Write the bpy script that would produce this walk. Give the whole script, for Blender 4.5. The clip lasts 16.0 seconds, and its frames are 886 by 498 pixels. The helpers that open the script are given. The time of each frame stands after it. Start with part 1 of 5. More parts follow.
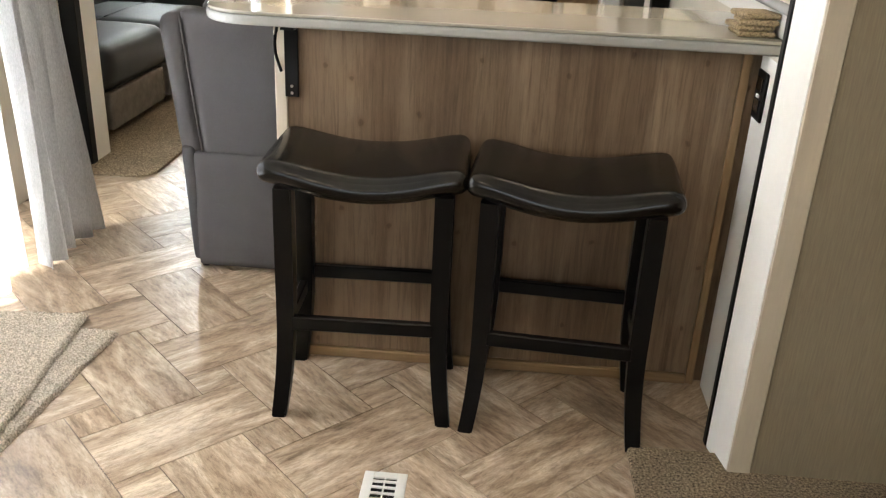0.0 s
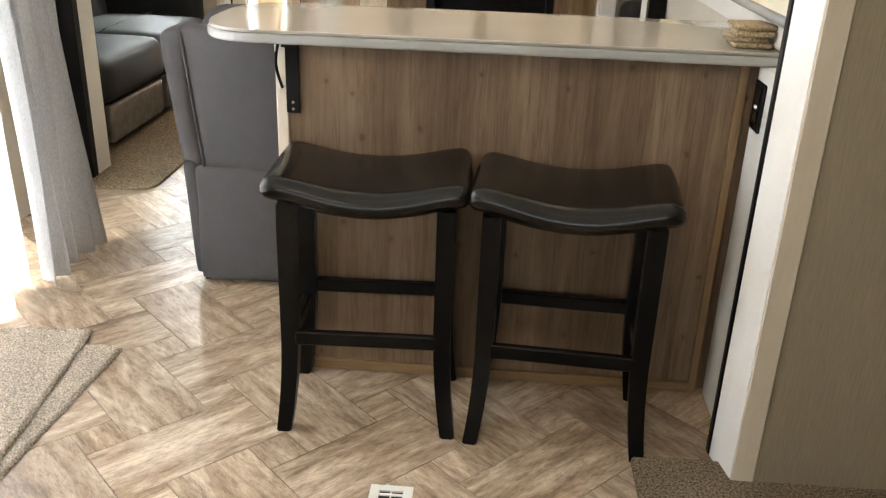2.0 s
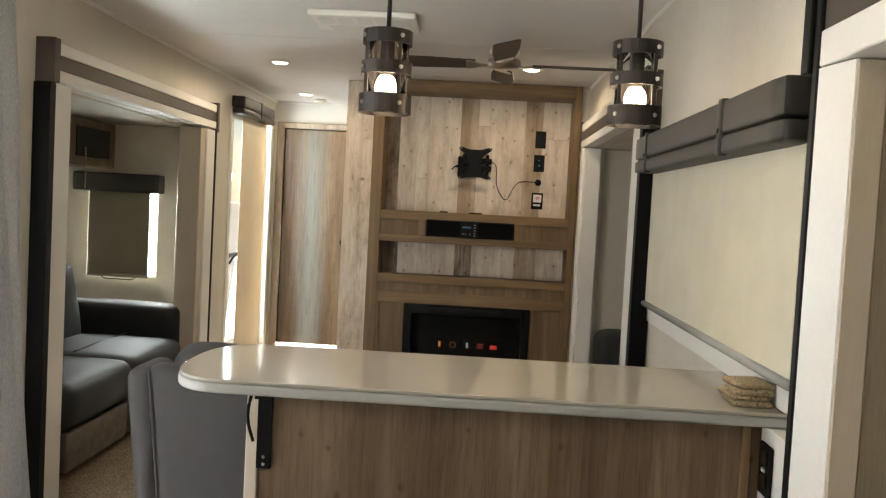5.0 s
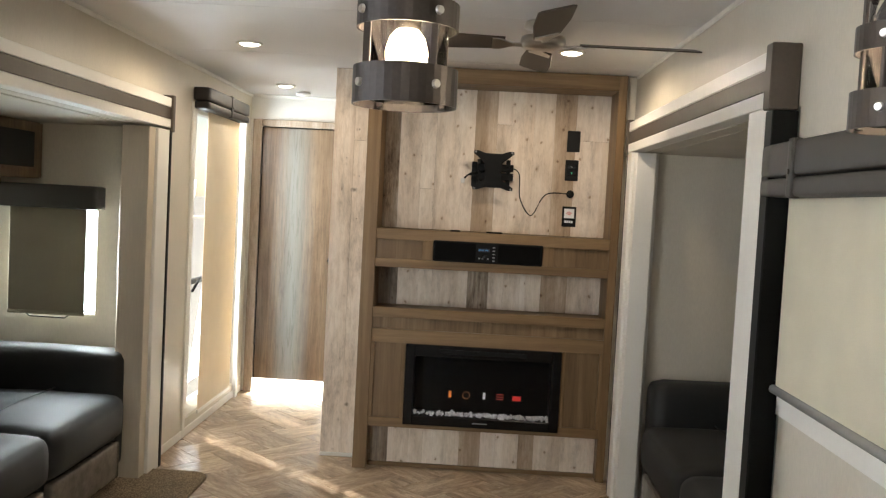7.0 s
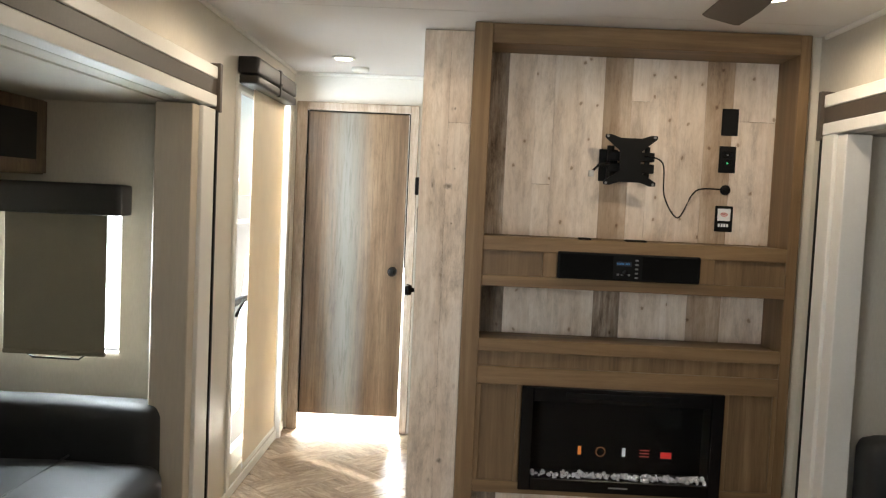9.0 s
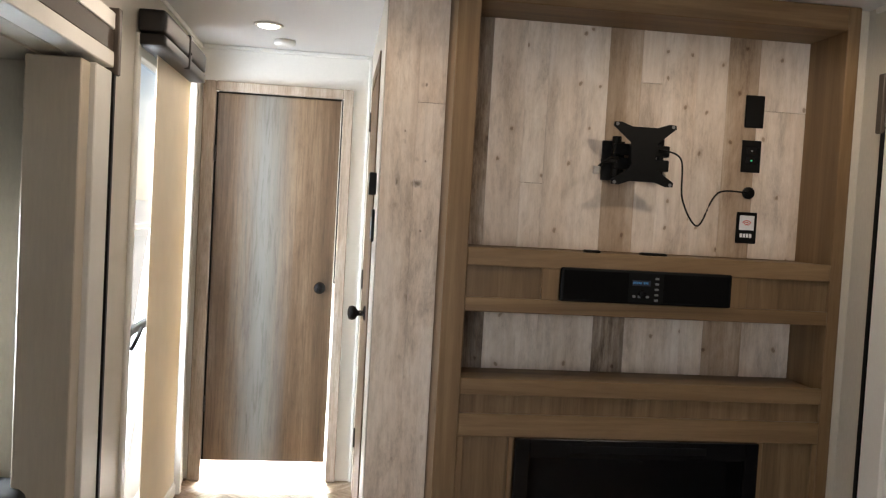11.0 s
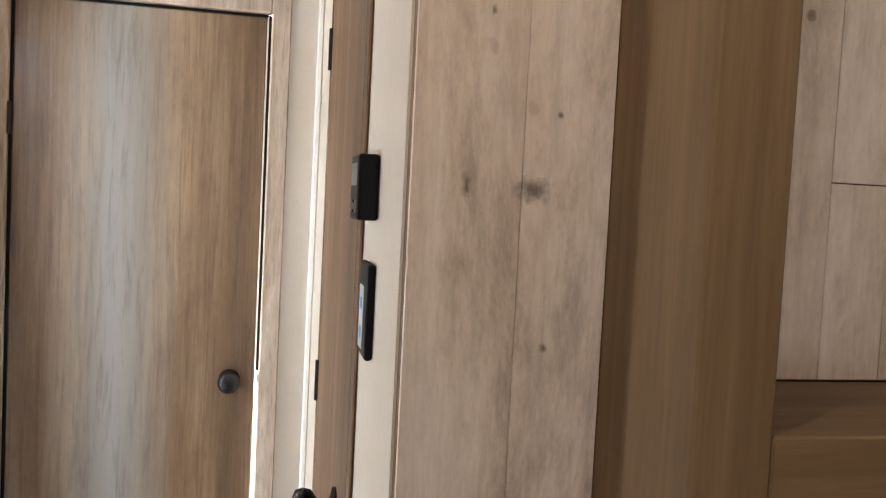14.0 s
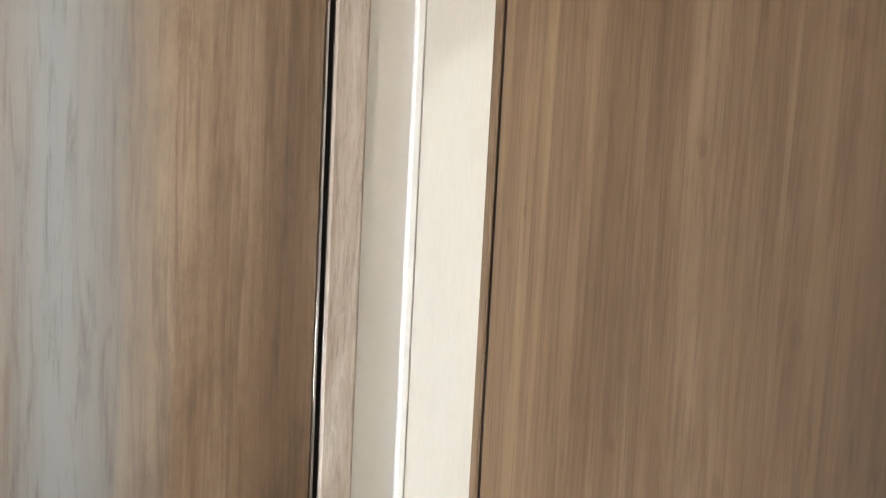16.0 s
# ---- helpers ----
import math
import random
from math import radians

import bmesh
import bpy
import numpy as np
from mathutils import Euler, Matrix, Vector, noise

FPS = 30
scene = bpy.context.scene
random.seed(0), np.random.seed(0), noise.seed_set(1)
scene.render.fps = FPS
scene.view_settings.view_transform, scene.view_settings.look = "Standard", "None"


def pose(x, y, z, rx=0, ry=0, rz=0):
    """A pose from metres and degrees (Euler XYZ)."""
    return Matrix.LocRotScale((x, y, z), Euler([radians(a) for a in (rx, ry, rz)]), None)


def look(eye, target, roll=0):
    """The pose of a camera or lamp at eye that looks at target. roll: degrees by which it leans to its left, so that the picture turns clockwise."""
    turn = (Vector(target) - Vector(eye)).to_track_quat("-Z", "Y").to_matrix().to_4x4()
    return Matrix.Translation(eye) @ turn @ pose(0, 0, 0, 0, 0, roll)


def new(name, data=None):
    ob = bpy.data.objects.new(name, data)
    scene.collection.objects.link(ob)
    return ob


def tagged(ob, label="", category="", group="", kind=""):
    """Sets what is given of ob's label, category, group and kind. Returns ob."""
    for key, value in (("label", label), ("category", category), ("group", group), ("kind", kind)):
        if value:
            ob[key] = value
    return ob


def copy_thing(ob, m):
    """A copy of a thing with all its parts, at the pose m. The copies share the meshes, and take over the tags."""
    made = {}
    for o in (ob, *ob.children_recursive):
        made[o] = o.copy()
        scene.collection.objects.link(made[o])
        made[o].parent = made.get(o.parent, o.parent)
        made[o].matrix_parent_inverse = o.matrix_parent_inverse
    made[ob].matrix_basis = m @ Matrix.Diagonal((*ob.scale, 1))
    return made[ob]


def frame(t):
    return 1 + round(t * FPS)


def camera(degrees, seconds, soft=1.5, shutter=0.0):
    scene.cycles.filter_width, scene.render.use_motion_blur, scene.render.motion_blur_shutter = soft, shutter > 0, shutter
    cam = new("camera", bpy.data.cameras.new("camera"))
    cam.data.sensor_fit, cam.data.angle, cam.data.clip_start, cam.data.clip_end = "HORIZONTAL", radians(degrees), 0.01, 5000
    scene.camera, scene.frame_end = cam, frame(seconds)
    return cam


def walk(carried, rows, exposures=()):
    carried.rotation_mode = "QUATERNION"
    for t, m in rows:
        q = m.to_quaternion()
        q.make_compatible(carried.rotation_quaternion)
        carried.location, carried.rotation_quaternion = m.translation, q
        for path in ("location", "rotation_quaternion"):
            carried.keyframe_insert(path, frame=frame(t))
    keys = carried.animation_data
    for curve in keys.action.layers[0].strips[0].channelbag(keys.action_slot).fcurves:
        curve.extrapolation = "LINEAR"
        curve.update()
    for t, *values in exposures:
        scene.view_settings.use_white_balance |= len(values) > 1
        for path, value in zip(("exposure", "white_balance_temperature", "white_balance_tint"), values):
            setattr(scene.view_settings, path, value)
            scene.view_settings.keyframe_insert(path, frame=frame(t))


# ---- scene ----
cam = camera(54.6, 16.0, soft=1.25)
PATH = [
    (0, (0.287, 1.468, 1.256), (0.178, 3.301, 0.462), 2.8),
    (0.5, (0.275, 1.467, 1.283), (0.185, 3.295, 0.477), 2.7),
    (1, (0.276, 1.463, 1.275), (0.175, 3.296, 0.482), 2.4),
    (1.5, (0.262, 1.467, 1.286), (0.171, 3.299, 0.489), 2.4),
    (2, (0.277, 1.463, 1.283), (0.171, 3.299, 0.497), 2.1),
    (2.5, (0.279, 1.465, 1.275), (0.166, 3.306, 0.503), 1.9),
    (3, (0.264, 1.486, 1.27), (0.186, 3.343, 0.531), 2.1),
    (3.5, (0.26, 1.487, 1.273), (0.172, 3.446, 0.877), 2.5),
    (4, (0.256, 1.489, 1.318), (0.172, 3.482, 1.178), 3.1),
    (4.2, (0.256, 1.481, 1.327), (0.173, 3.476, 1.226), 3.2),
    (6.3, (0.152, 2.27, 1.402), (0.084, 4.267, 1.308), 2.7),
    (6.5, (0.14, 2.398, 1.409), (0.074, 4.394, 1.318), 2.9),
    (7, (0.065, 2.731, 1.469), (0.01, 4.728, 1.364), 3.0),
    (7.5, (-0.037, 3.025, 1.456), (-0.105, 5.021, 1.354), 3.0),
    (8, (-0.19, 3.324, 1.447), (-0.246, 5.32, 1.337), 3.1),
    (8.5, (-0.355, 3.577, 1.471), (-0.404, 5.573, 1.355), 3.3),
    (8.7, (-0.423, 3.666, 1.47), (-0.476, 5.662, 1.352), 2.8),
    (9.75, (-0.735, 4.065, 1.458), (-0.725, 6.062, 1.348), 2.9),
    (10.8, (-0.819, 4.518, 1.436), (-0.665, 6.51, 1.348), 3.0),
    (11, (-0.845, 4.608, 1.431), (-0.601, 6.591, 1.344), 3.2),
    (11.5, (-0.841, 4.905, 1.439), (-0.491, 6.872, 1.356), 3.0),
    (12, (-0.842, 5.229, 1.441), (-0.477, 7.193, 1.348), 3.0),
    (12.5, (-0.874, 5.539, 1.467), (-0.493, 7.5, 1.354), 2.8),
    (13, (-0.855, 5.931, 1.473), (-0.468, 7.89, 1.359), 2.9),
    (13.5, (-0.846, 6.338, 1.497), (-0.455, 8.297, 1.394), 2.7),
    (14, (-0.853, 6.715, 1.506), (-0.441, 8.669, 1.396), 2.9),
    (14.5, (-0.875, 7.098, 1.521), (-0.457, 9.05, 1.39), 2.4),
    (15, (-0.923, 7.383, 1.513), (-0.503, 9.335, 1.398), 2.8),
    (15.5, (-0.939, 7.611, 1.533), (-0.519, 9.561, 1.389), 3.0),
    (16, (-0.997, 7.754, 1.55), (-0.505, 9.683, 1.358), 2.9),
]
EXPOSURES = [(0.0, 0.26, 6700, 8), (3.0, 0.26, 6700, 8), (4.2, -0.45, 7000, 7), (6.3, -0.05, 6600, 8), (9.0, -0.16, 6400, 8), (11.0, -0.45, 6250, 12), (12.5, -0.62, 6550, 17),
             (13.5, -0.75, 6600, 18), (14.5, -0.8, 6700, 15), (15.0, -0.85, 6600, 13), (16.0, -0.8, 6500, 13)]
walk(cam, [(t, look(eye, target, roll)) for t, eye, target, roll in PATH], exposures=EXPOSURES)

# ---- world, sun and large lights ----
world = bpy.data.worlds.new("world")
scene.world = world
world.use_nodes = True
wn = world.node_tree.nodes
sky = wn.new("ShaderNodeTexSky")
sky.sky_type = "NISHITA"
sky.sun_disc = False
sky.sun_elevation = radians(42)
sky.sun_rotation = radians(-40)
wn["Background"].inputs[1].default_value = 0.12
world.node_tree.links.new(sky.outputs[0], wn["Background"].inputs[0])

sun_data = bpy.data.lights.new("sun", "SUN")
sun_data.energy, sun_data.angle, sun_data.color = 5.0, radians(0.5), (1.0, 0.95, 0.87)
sun = new("sun", sun_data)
sun.matrix_world = look((-6, 14, 7.2), (-6 + 0.76, 14 - 0.65, 7.2 - 0.9))


def area_light(name, at, target, sx, sy, watts, colour):
    data = bpy.data.lights.new(name, "AREA")
    data.shape, data.size, data.size_y, data.energy, data.color = "RECTANGLE", sx, sy, watts, colour
    ob = new(name, data)
    ob.matrix_world = look(at, target)
    return ob


def point_light(name, at, watts, colour, radius=0.03):
    data = bpy.data.lights.new(name, "POINT")
    data.energy, data.color, data.shadow_soft_size = watts, colour, radius
    ob = new(name, data)
    ob.location = at
    return ob


def spot_light(name, at, watts, colour, angle=174):
    data = bpy.data.lights.new(name, "SPOT")
    data.energy, data.color, data.shadow_soft_size, data.spot_size, data.spot_blend = watts, colour, 0.02, radians(angle), 0.35
    ob = new(name, data)
    ob.location = at
    return ob


DAY, WARM = (0.95, 0.98, 1.0), (1.0, 0.81, 0.60)
# sky light in the glazed openings of the doors and the slide-out
area_light("daylight_patio_door", (-1.60, 3.1, 1.05), (0, 3.1, 0.9), 1.7, 1.9, 158, DAY)
area_light("daylight_entry_door", (-1.70, 8.69, 1.05), (0, 8.69, 0.85), 0.34, 1.8, 66, (0.84, 0.93, 1.0))
area_light("daylight_entry_side", (-1.66, 7.87, 1.05), (0, 7.87, 0.85), 0.12, 1.7, 11, (0.84, 0.93, 1.0))
area_light("daylight_slide_window", (-2.06, 7.20, 1.08), (-2.06, 5, 1.08), 0.5, 0.55, 190, (0.86, 0.95, 1.0))
# added fill from behind the walker, where no source is seen
area_light("rear_fill", (0.0, -0.42, 1.4), (0.0, 3, 0.9), 1.8, 0.9, 12, DAY)
# added lamp in the windowless room behind the hall door, brightens its sill
area_light("daylight_bathroom", (-1.15, 10.56, 0.85), (-1.15, 9.0, 0.25), 0.75, 0.6, 1000, DAY)
# the last one, at y 2.1, is an unseen addition to light the bar
for lx, ly in ((-1.04, 6.91), (-1.19, 8.44), (0.50, 6.75), (0.05, 2.1)):
    spot_light("downlight_lamp", (lx, ly, 2.165), 9 if ly > 8 else (18 if ly < 3 else 15), WARM)
for lx in (-0.026, 0.615):
    point_light("pendant_lamp", (lx, 3.85, 1.665), 6, WARM, 0.03)


# ---- materials ----
def mat(name, colour, rough=0.6, metal=0.0, spec=0.5):
    m = bpy.data.materials.new(name)
    m.use_nodes = True
    b = m.node_tree.nodes["Principled BSDF"]
    b.inputs["Base Color"].default_value = (*colour, 1)
    b.inputs["Roughness"].default_value = rough
    b.inputs["Metallic"].default_value = metal
    b.inputs["Specular IOR Level"].default_value = spec
    return m


def nodes_of(m):
    t = m.node_tree
    return t.nodes, t.links, t.nodes["Principled BSDF"]


def coords(m, scale, rot=(0, 0, 0), jitter=True):
    """Object coordinates, shifted piece by piece."""
    n, l, b = nodes_of(m)
    tc, mp = n.new("ShaderNodeTexCoord"), n.new("ShaderNodeMapping")
    mp.inputs["Scale"].default_value = scale
    mp.inputs["Rotation"].default_value = [radians(a) for a in rot]
    if jitter:
        oi, ml, ad = n.new("ShaderNodeObjectInfo"), n.new("ShaderNodeMath"), n.new("ShaderNodeVectorMath")
        ml.operation = "MULTIPLY"
        ml.inputs[1].default_value = 37.0
        l.new(oi.outputs["Random"], ml.inputs[0])
        l.new(tc.outputs["Object"], ad.inputs[0])
        l.new(ml.outputs[0], ad.inputs[1])
        l.new(ad.outputs[0], mp.inputs[0])
    else:
        l.new(tc.outputs["Object"], mp.inputs[0])
    return mp


def noise_tex(m, vec, scale, detail=6, rough=0.6, distort=0.0):
    n, l, b = nodes_of(m)
    x = n.new("ShaderNodeTexNoise")
    x.inputs["Scale"].default_value, x.inputs["Detail"].default_value = scale, detail
    x.inputs["Roughness"].default_value, x.inputs["Distortion"].default_value = rough, distort
    l.new(vec.outputs[0], x.inputs["Vector"])
    return x


def ramp(m, source, stops):
    n, l, b = nodes_of(m)
    r = n.new("ShaderNodeValToRGB")
    e = r.color_ramp.elements
    while len(e) < len(stops):
        e.new(0.5)
    for el, (p, c) in zip(e, stops):
        el.position, el.color = p, (*c, 1)
    l.new(source.outputs[0], r.inputs[0])
    return r


def mixed(m, a, c, factor, blend="MIX"):
    n, l, b = nodes_of(m)
    x = n.new("ShaderNodeMix")
    x.data_type, x.blend_type = "RGBA", blend
    if isinstance(factor, float):
        x.inputs[0].default_value = factor
    else:
        l.new(factor.outputs[0], x.inputs[0])
    for src, sock in ((a, x.inputs[6]), (c, x.inputs[7])):
        if isinstance(src, tuple):
            sock.default_value = (*src, 1)
        else:
            l.new(src.outputs[2] if src.bl_idname == "ShaderNodeMix" else src.outputs[0], sock)
    return x


def set_colour(m, node):
    n, l, b = nodes_of(m)
    l.new(node.outputs[2] if node.bl_idname == "ShaderNodeMix" else node.outputs[0], b.inputs["Base Color"])


def bump(m, source, strength=0.2, distance=0.002):
    n, l, b = nodes_of(m)
    x = n.new("ShaderNodeBump")
    x.inputs["Strength"].default_value, x.inputs["Distance"].default_value = strength, distance
    l.new(source.outputs[0], x.inputs["Height"])
    l.new(x.outputs[0], b.inputs["Normal"])


def wood(name, dark, mid, light, rough=0.45, along="z", knots=0.0, tone=0.0, streak=9.0, board=0.0, wear=0.0, flat="y", stretch=0.09, grain=0.5):
    """Printed wood: long streaks, fine grain, knots, boards of shifting tone, worn patches. flat: the axis that the face looks along."""
    m = mat(name, mid, rough, 0, 0.35)
    n, l, b = nodes_of(m)
    st = {"x": (stretch, 1, 1), "y": (1, stretch, 1), "z": (1, 1, stretch)}[along]
    v = coords(m, st)
    a = noise_tex(m, v, streak, 7, 0.68, 0.9)
    g = noise_tex(m, v, streak * 13, 5, 0.75, 0.4)
    r = ramp(m, a, [(0.32, dark), (0.5, mid), (0.66, light)])
    rg = ramp(m, g, [(0.34, (0.40, 0.37, 0.33)), (0.53, (1, 1, 1))])
    out = mixed(m, r, rg, grain, "MULTIPLY")
    if knots:
        kv = coords(m, {"x": (0.8, 1, 1), "y": (1, 0.8, 1), "z": (1, 1, 0.8)}[along], (90, 0, 0) if flat == "y" else (0, 0, 0))
        if flat == "x":
            kv.inputs["Rotation"].default_value = (0, radians(90), 0)
        wob = noise_tex(m, kv, 30, 3, 0.6)
        ad = n.new("ShaderNodeVectorMath")
        ad.operation = "MULTIPLY_ADD"
        ad.inputs[1].default_value = (0.02, 0.02, 0.02)
        l.new(wob.outputs["Color"], ad.inputs[0])
        l.new(kv.outputs[0], ad.inputs[2])
        vo = n.new("ShaderNodeTexVoronoi")
        vo.voronoi_dimensions = "2D"
        vo.inputs["Scale"].default_value = 6.5
        l.new(ad.outputs[0], vo.inputs["Vector"])
        kr = ramp(m, vo, [(0.0, (0.13, 0.09, 0.06)), (0.018, (0.42, 0.33, 0.25)), (0.032, (0.40, 0.31, 0.23)), (0.045, (0.88, 0.84, 0.79)), (0.10, (1, 1, 1))])
        out = mixed(m, out, kr, knots, "MULTIPLY")
    if wear:
        wv = coords(m, {"x": (0.3, 1, 1), "y": (1, 0.3, 1), "z": (1, 1, 0.3)}[along])
        wn_ = noise_tex(m, wv, 6.5, 9, 0.78, 0.2)
        wr = ramp(m, wn_, [(0.36, (0.30, 0.24, 0.18)), (0.47, (0.80, 0.75, 0.69)), (0.56, (1, 1, 1))])
        out = mixed(m, out, wr, wear, "MULTIPLY")
        fv = noise_tex(m, wv, 48, 6, 0.8, 0.3)
        fr = ramp(m, fv, [(0.38, (0.45, 0.39, 0.33)), (0.50, (0.95, 0.93, 0.90)), (0.62, (1.16, 1.15, 1.13))])
        out = mixed(m, out, fr, wear * 0.9 if flat == "z" else wear * 0.3, "MULTIPLY")
    if board:
        tc, sp, ml, fl, wh = (n.new(k) for k in ("ShaderNodeTexCoord", "ShaderNodeSeparateXYZ", "ShaderNodeMath", "ShaderNodeMath", "ShaderNodeTexWhiteNoise"))
        wh.noise_dimensions = "1D"
        ml.operation, ml.inputs[1].default_value, fl.operation = "MULTIPLY", board, "FLOOR"
        l.new(tc.outputs["Object"], sp.inputs[0])
        l.new(sp.outputs[0 if flat == "y" else 1], ml.inputs[0])
        l.new(ml.outputs[0], fl.inputs[0])
        l.new(fl.outputs[0], wh.inputs["W"])
        br = ramp(m, wh, [(0.0, (0.74, 0.72, 0.70)), (1.0, (1.0, 1.0, 1.0))])
        out = mixed(m, out, br, 1.0, "MULTIPLY")
    if tone:
        oi = n.new("ShaderNodeObjectInfo")
        tr = n.new("ShaderNodeValToRGB")
        tr.color_ramp.elements[0].color = (1 - tone, 1 - tone, 1 - tone, 1)
        tr.color_ramp.elements[1].color = (1, 1, 1, 1)
        l.new(oi.outputs["Random"], tr.inputs[0])
        out = mixed(m, out, tr, 1.0, "MULTIPLY")
    set_colour(m, out)
    bump(m, g, 0.15, 0.001)
    return m


def marked(m, marks, tint=(0.12, 0.085, 0.055)):
    """Dark printed knots at given places (x, z, half width, half height) of an upright board, in its thing's own metres."""
    n, l, b = nodes_of(m)
    src = b.inputs["Base Color"].links[0].from_socket
    tc = n.new("ShaderNodeTexCoord")
    wob = n.new("ShaderNodeTexNoise")
    wob.inputs["Scale"].default_value, wob.inputs["Detail"].default_value = 110.0, 4.0
    l.new(tc.outputs["Object"], wob.inputs["Vector"])
    for x, z, w, h in marks:
        sub, sc, ln, mp, mx = (n.new(k) for k in ("ShaderNodeVectorMath", "ShaderNodeVectorMath", "ShaderNodeVectorMath", "ShaderNodeMath", "ShaderNodeMix"))
        sub.operation, sc.operation, ln.operation, mp.operation = "SUBTRACT", "MULTIPLY", "LENGTH", "MULTIPLY_ADD"
        sub.inputs[1].default_value, sc.inputs[1].default_value = (x, 0, z), (1 / w, 0, 1 / h)
        l.new(tc.outputs["Object"], sub.inputs[0])
        l.new(sub.outputs[0], sc.inputs[0])
        l.new(sc.outputs[0], ln.inputs[0])
        l.new(wob.outputs[0], mp.inputs[0])
        mp.inputs[1].default_value = 1.6
        l.new(ln.outputs["Value"], mp.inputs[2])
        rm = n.new("ShaderNodeMapRange")
        rm.inputs[1].default_value, rm.inputs[2].default_value, rm.inputs[3].default_value, rm.inputs[4].default_value = 1.0, 2.1, 0.85, 0.0
        l.new(mp.outputs[0], rm.inputs[0])
        mx.data_type = "RGBA"
        mx.inputs[7].default_value = (*tint, 1)
        l.new(rm.outputs[0], mx.inputs[0])
        l.new(src, mx.inputs[6])
        src = mx.outputs[2]
    l.new(src, b.inputs["Base Color"])
    return m


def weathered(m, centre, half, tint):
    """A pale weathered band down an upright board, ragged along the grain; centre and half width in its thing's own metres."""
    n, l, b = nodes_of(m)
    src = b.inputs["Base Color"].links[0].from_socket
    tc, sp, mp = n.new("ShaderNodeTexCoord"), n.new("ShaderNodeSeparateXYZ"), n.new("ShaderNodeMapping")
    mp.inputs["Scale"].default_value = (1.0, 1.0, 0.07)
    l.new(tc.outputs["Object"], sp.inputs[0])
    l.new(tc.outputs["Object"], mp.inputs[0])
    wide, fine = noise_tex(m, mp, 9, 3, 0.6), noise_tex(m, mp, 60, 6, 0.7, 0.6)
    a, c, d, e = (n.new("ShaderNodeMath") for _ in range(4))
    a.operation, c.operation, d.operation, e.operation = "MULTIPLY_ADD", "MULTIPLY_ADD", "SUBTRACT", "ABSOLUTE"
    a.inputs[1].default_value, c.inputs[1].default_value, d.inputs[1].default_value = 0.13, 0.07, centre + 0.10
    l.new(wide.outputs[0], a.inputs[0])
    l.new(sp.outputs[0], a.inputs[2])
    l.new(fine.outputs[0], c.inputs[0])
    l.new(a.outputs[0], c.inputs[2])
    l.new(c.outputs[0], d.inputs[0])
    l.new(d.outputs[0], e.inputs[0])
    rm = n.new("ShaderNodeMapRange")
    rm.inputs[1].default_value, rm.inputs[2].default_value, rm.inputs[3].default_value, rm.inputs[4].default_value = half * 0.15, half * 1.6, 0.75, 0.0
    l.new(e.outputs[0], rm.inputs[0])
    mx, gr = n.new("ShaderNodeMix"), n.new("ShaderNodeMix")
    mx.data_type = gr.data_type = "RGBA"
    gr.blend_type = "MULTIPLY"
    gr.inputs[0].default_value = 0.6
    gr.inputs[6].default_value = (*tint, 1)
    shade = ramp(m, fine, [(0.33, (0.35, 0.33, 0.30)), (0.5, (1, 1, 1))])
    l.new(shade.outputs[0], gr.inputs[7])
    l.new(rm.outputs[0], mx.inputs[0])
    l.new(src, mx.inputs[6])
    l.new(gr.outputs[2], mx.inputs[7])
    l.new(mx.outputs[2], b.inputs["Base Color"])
    return m


def speckled(name, colour, rough, scale, amount, bump_strength=0.2, distance=0.001, stretch=(1, 1, 1), metal=0.0, big=0.08, spec=0.5):
    """One colour with fine grain and a slow drift of tone."""
    m = mat(name, colour, rough, metal, spec)
    v = coords(m, stretch, jitter=False)
    a = noise_tex(m, v, scale, 5, 0.65)
    c = noise_tex(m, v, scale / 40, 3, 0.5)
    lo, hi = tuple(x * (1 - amount) for x in colour), tuple(min(x * (1 + amount), 1) for x in colour)
    r = ramp(m, a, [(0.3, lo), (0.7, hi)])
    rc = ramp(m, c, [(0.3, (1 - big,) * 3), (0.7, (1, 1, 1))])
    set_colour(m, mixed(m, r, rc, 1.0, "MULTIPLY"))
    bump(m, a, bump_strength, distance)
    return m


def glowing(name, colour, strength):
    m = mat(name, colour, 0.5)
    b = m.node_tree.nodes["Principled BSDF"]
    b.inputs["Emission Color"].default_value = (*colour, 1)
    b.inputs["Emission Strength"].default_value = strength
    return m


def clear(name, colour=(1, 1, 1), rough=0.0):
    m = mat(name, colour, rough)
    m.node_tree.nodes["Principled BSDF"].inputs["Transmission Weight"].default_value = 1.0
    m.node_tree.nodes["Principled BSDF"].inputs["IOR"].default_value = 1.2
    return m


M_WALL = speckled("cream_vinyl_wall", (0.62, 0.57, 0.48), 0.42, 160, 0.05, 0.12, 0.0006, (1, 1, 0.25))
M_WALLTEX = speckled("linen_vinyl_wall", (0.275, 0.228, 0.158), 0.65, 260, 0.14, 0.25, 0.0008, (1, 1, 0.05))
M_CEIL = speckled("white_ceiling_panel", (0.72, 0.71, 0.70), 0.45, 60, 0.015, 0.05, 0.0005)
M_WHITE = speckled("white_trim", (0.80, 0.78, 0.73), 0.4, 90, 0.02, 0.05, 0.0004)
M_BEIGE = speckled("beige_trim", (0.55, 0.48, 0.38), 0.5, 120, 0.05, 0.08, 0.0004, (1, 1, 0.1))
M_STRIPE = speckled("brown_stripe", (0.062, 0.047, 0.035), 0.5, 90, 0.12, 0.1, 0.0005)
M_BLACK = speckled("black_plastic", (0.0035, 0.0035, 0.0035), 0.5, 200, 0.2, 0.1, 0.0004, spec=0.15)
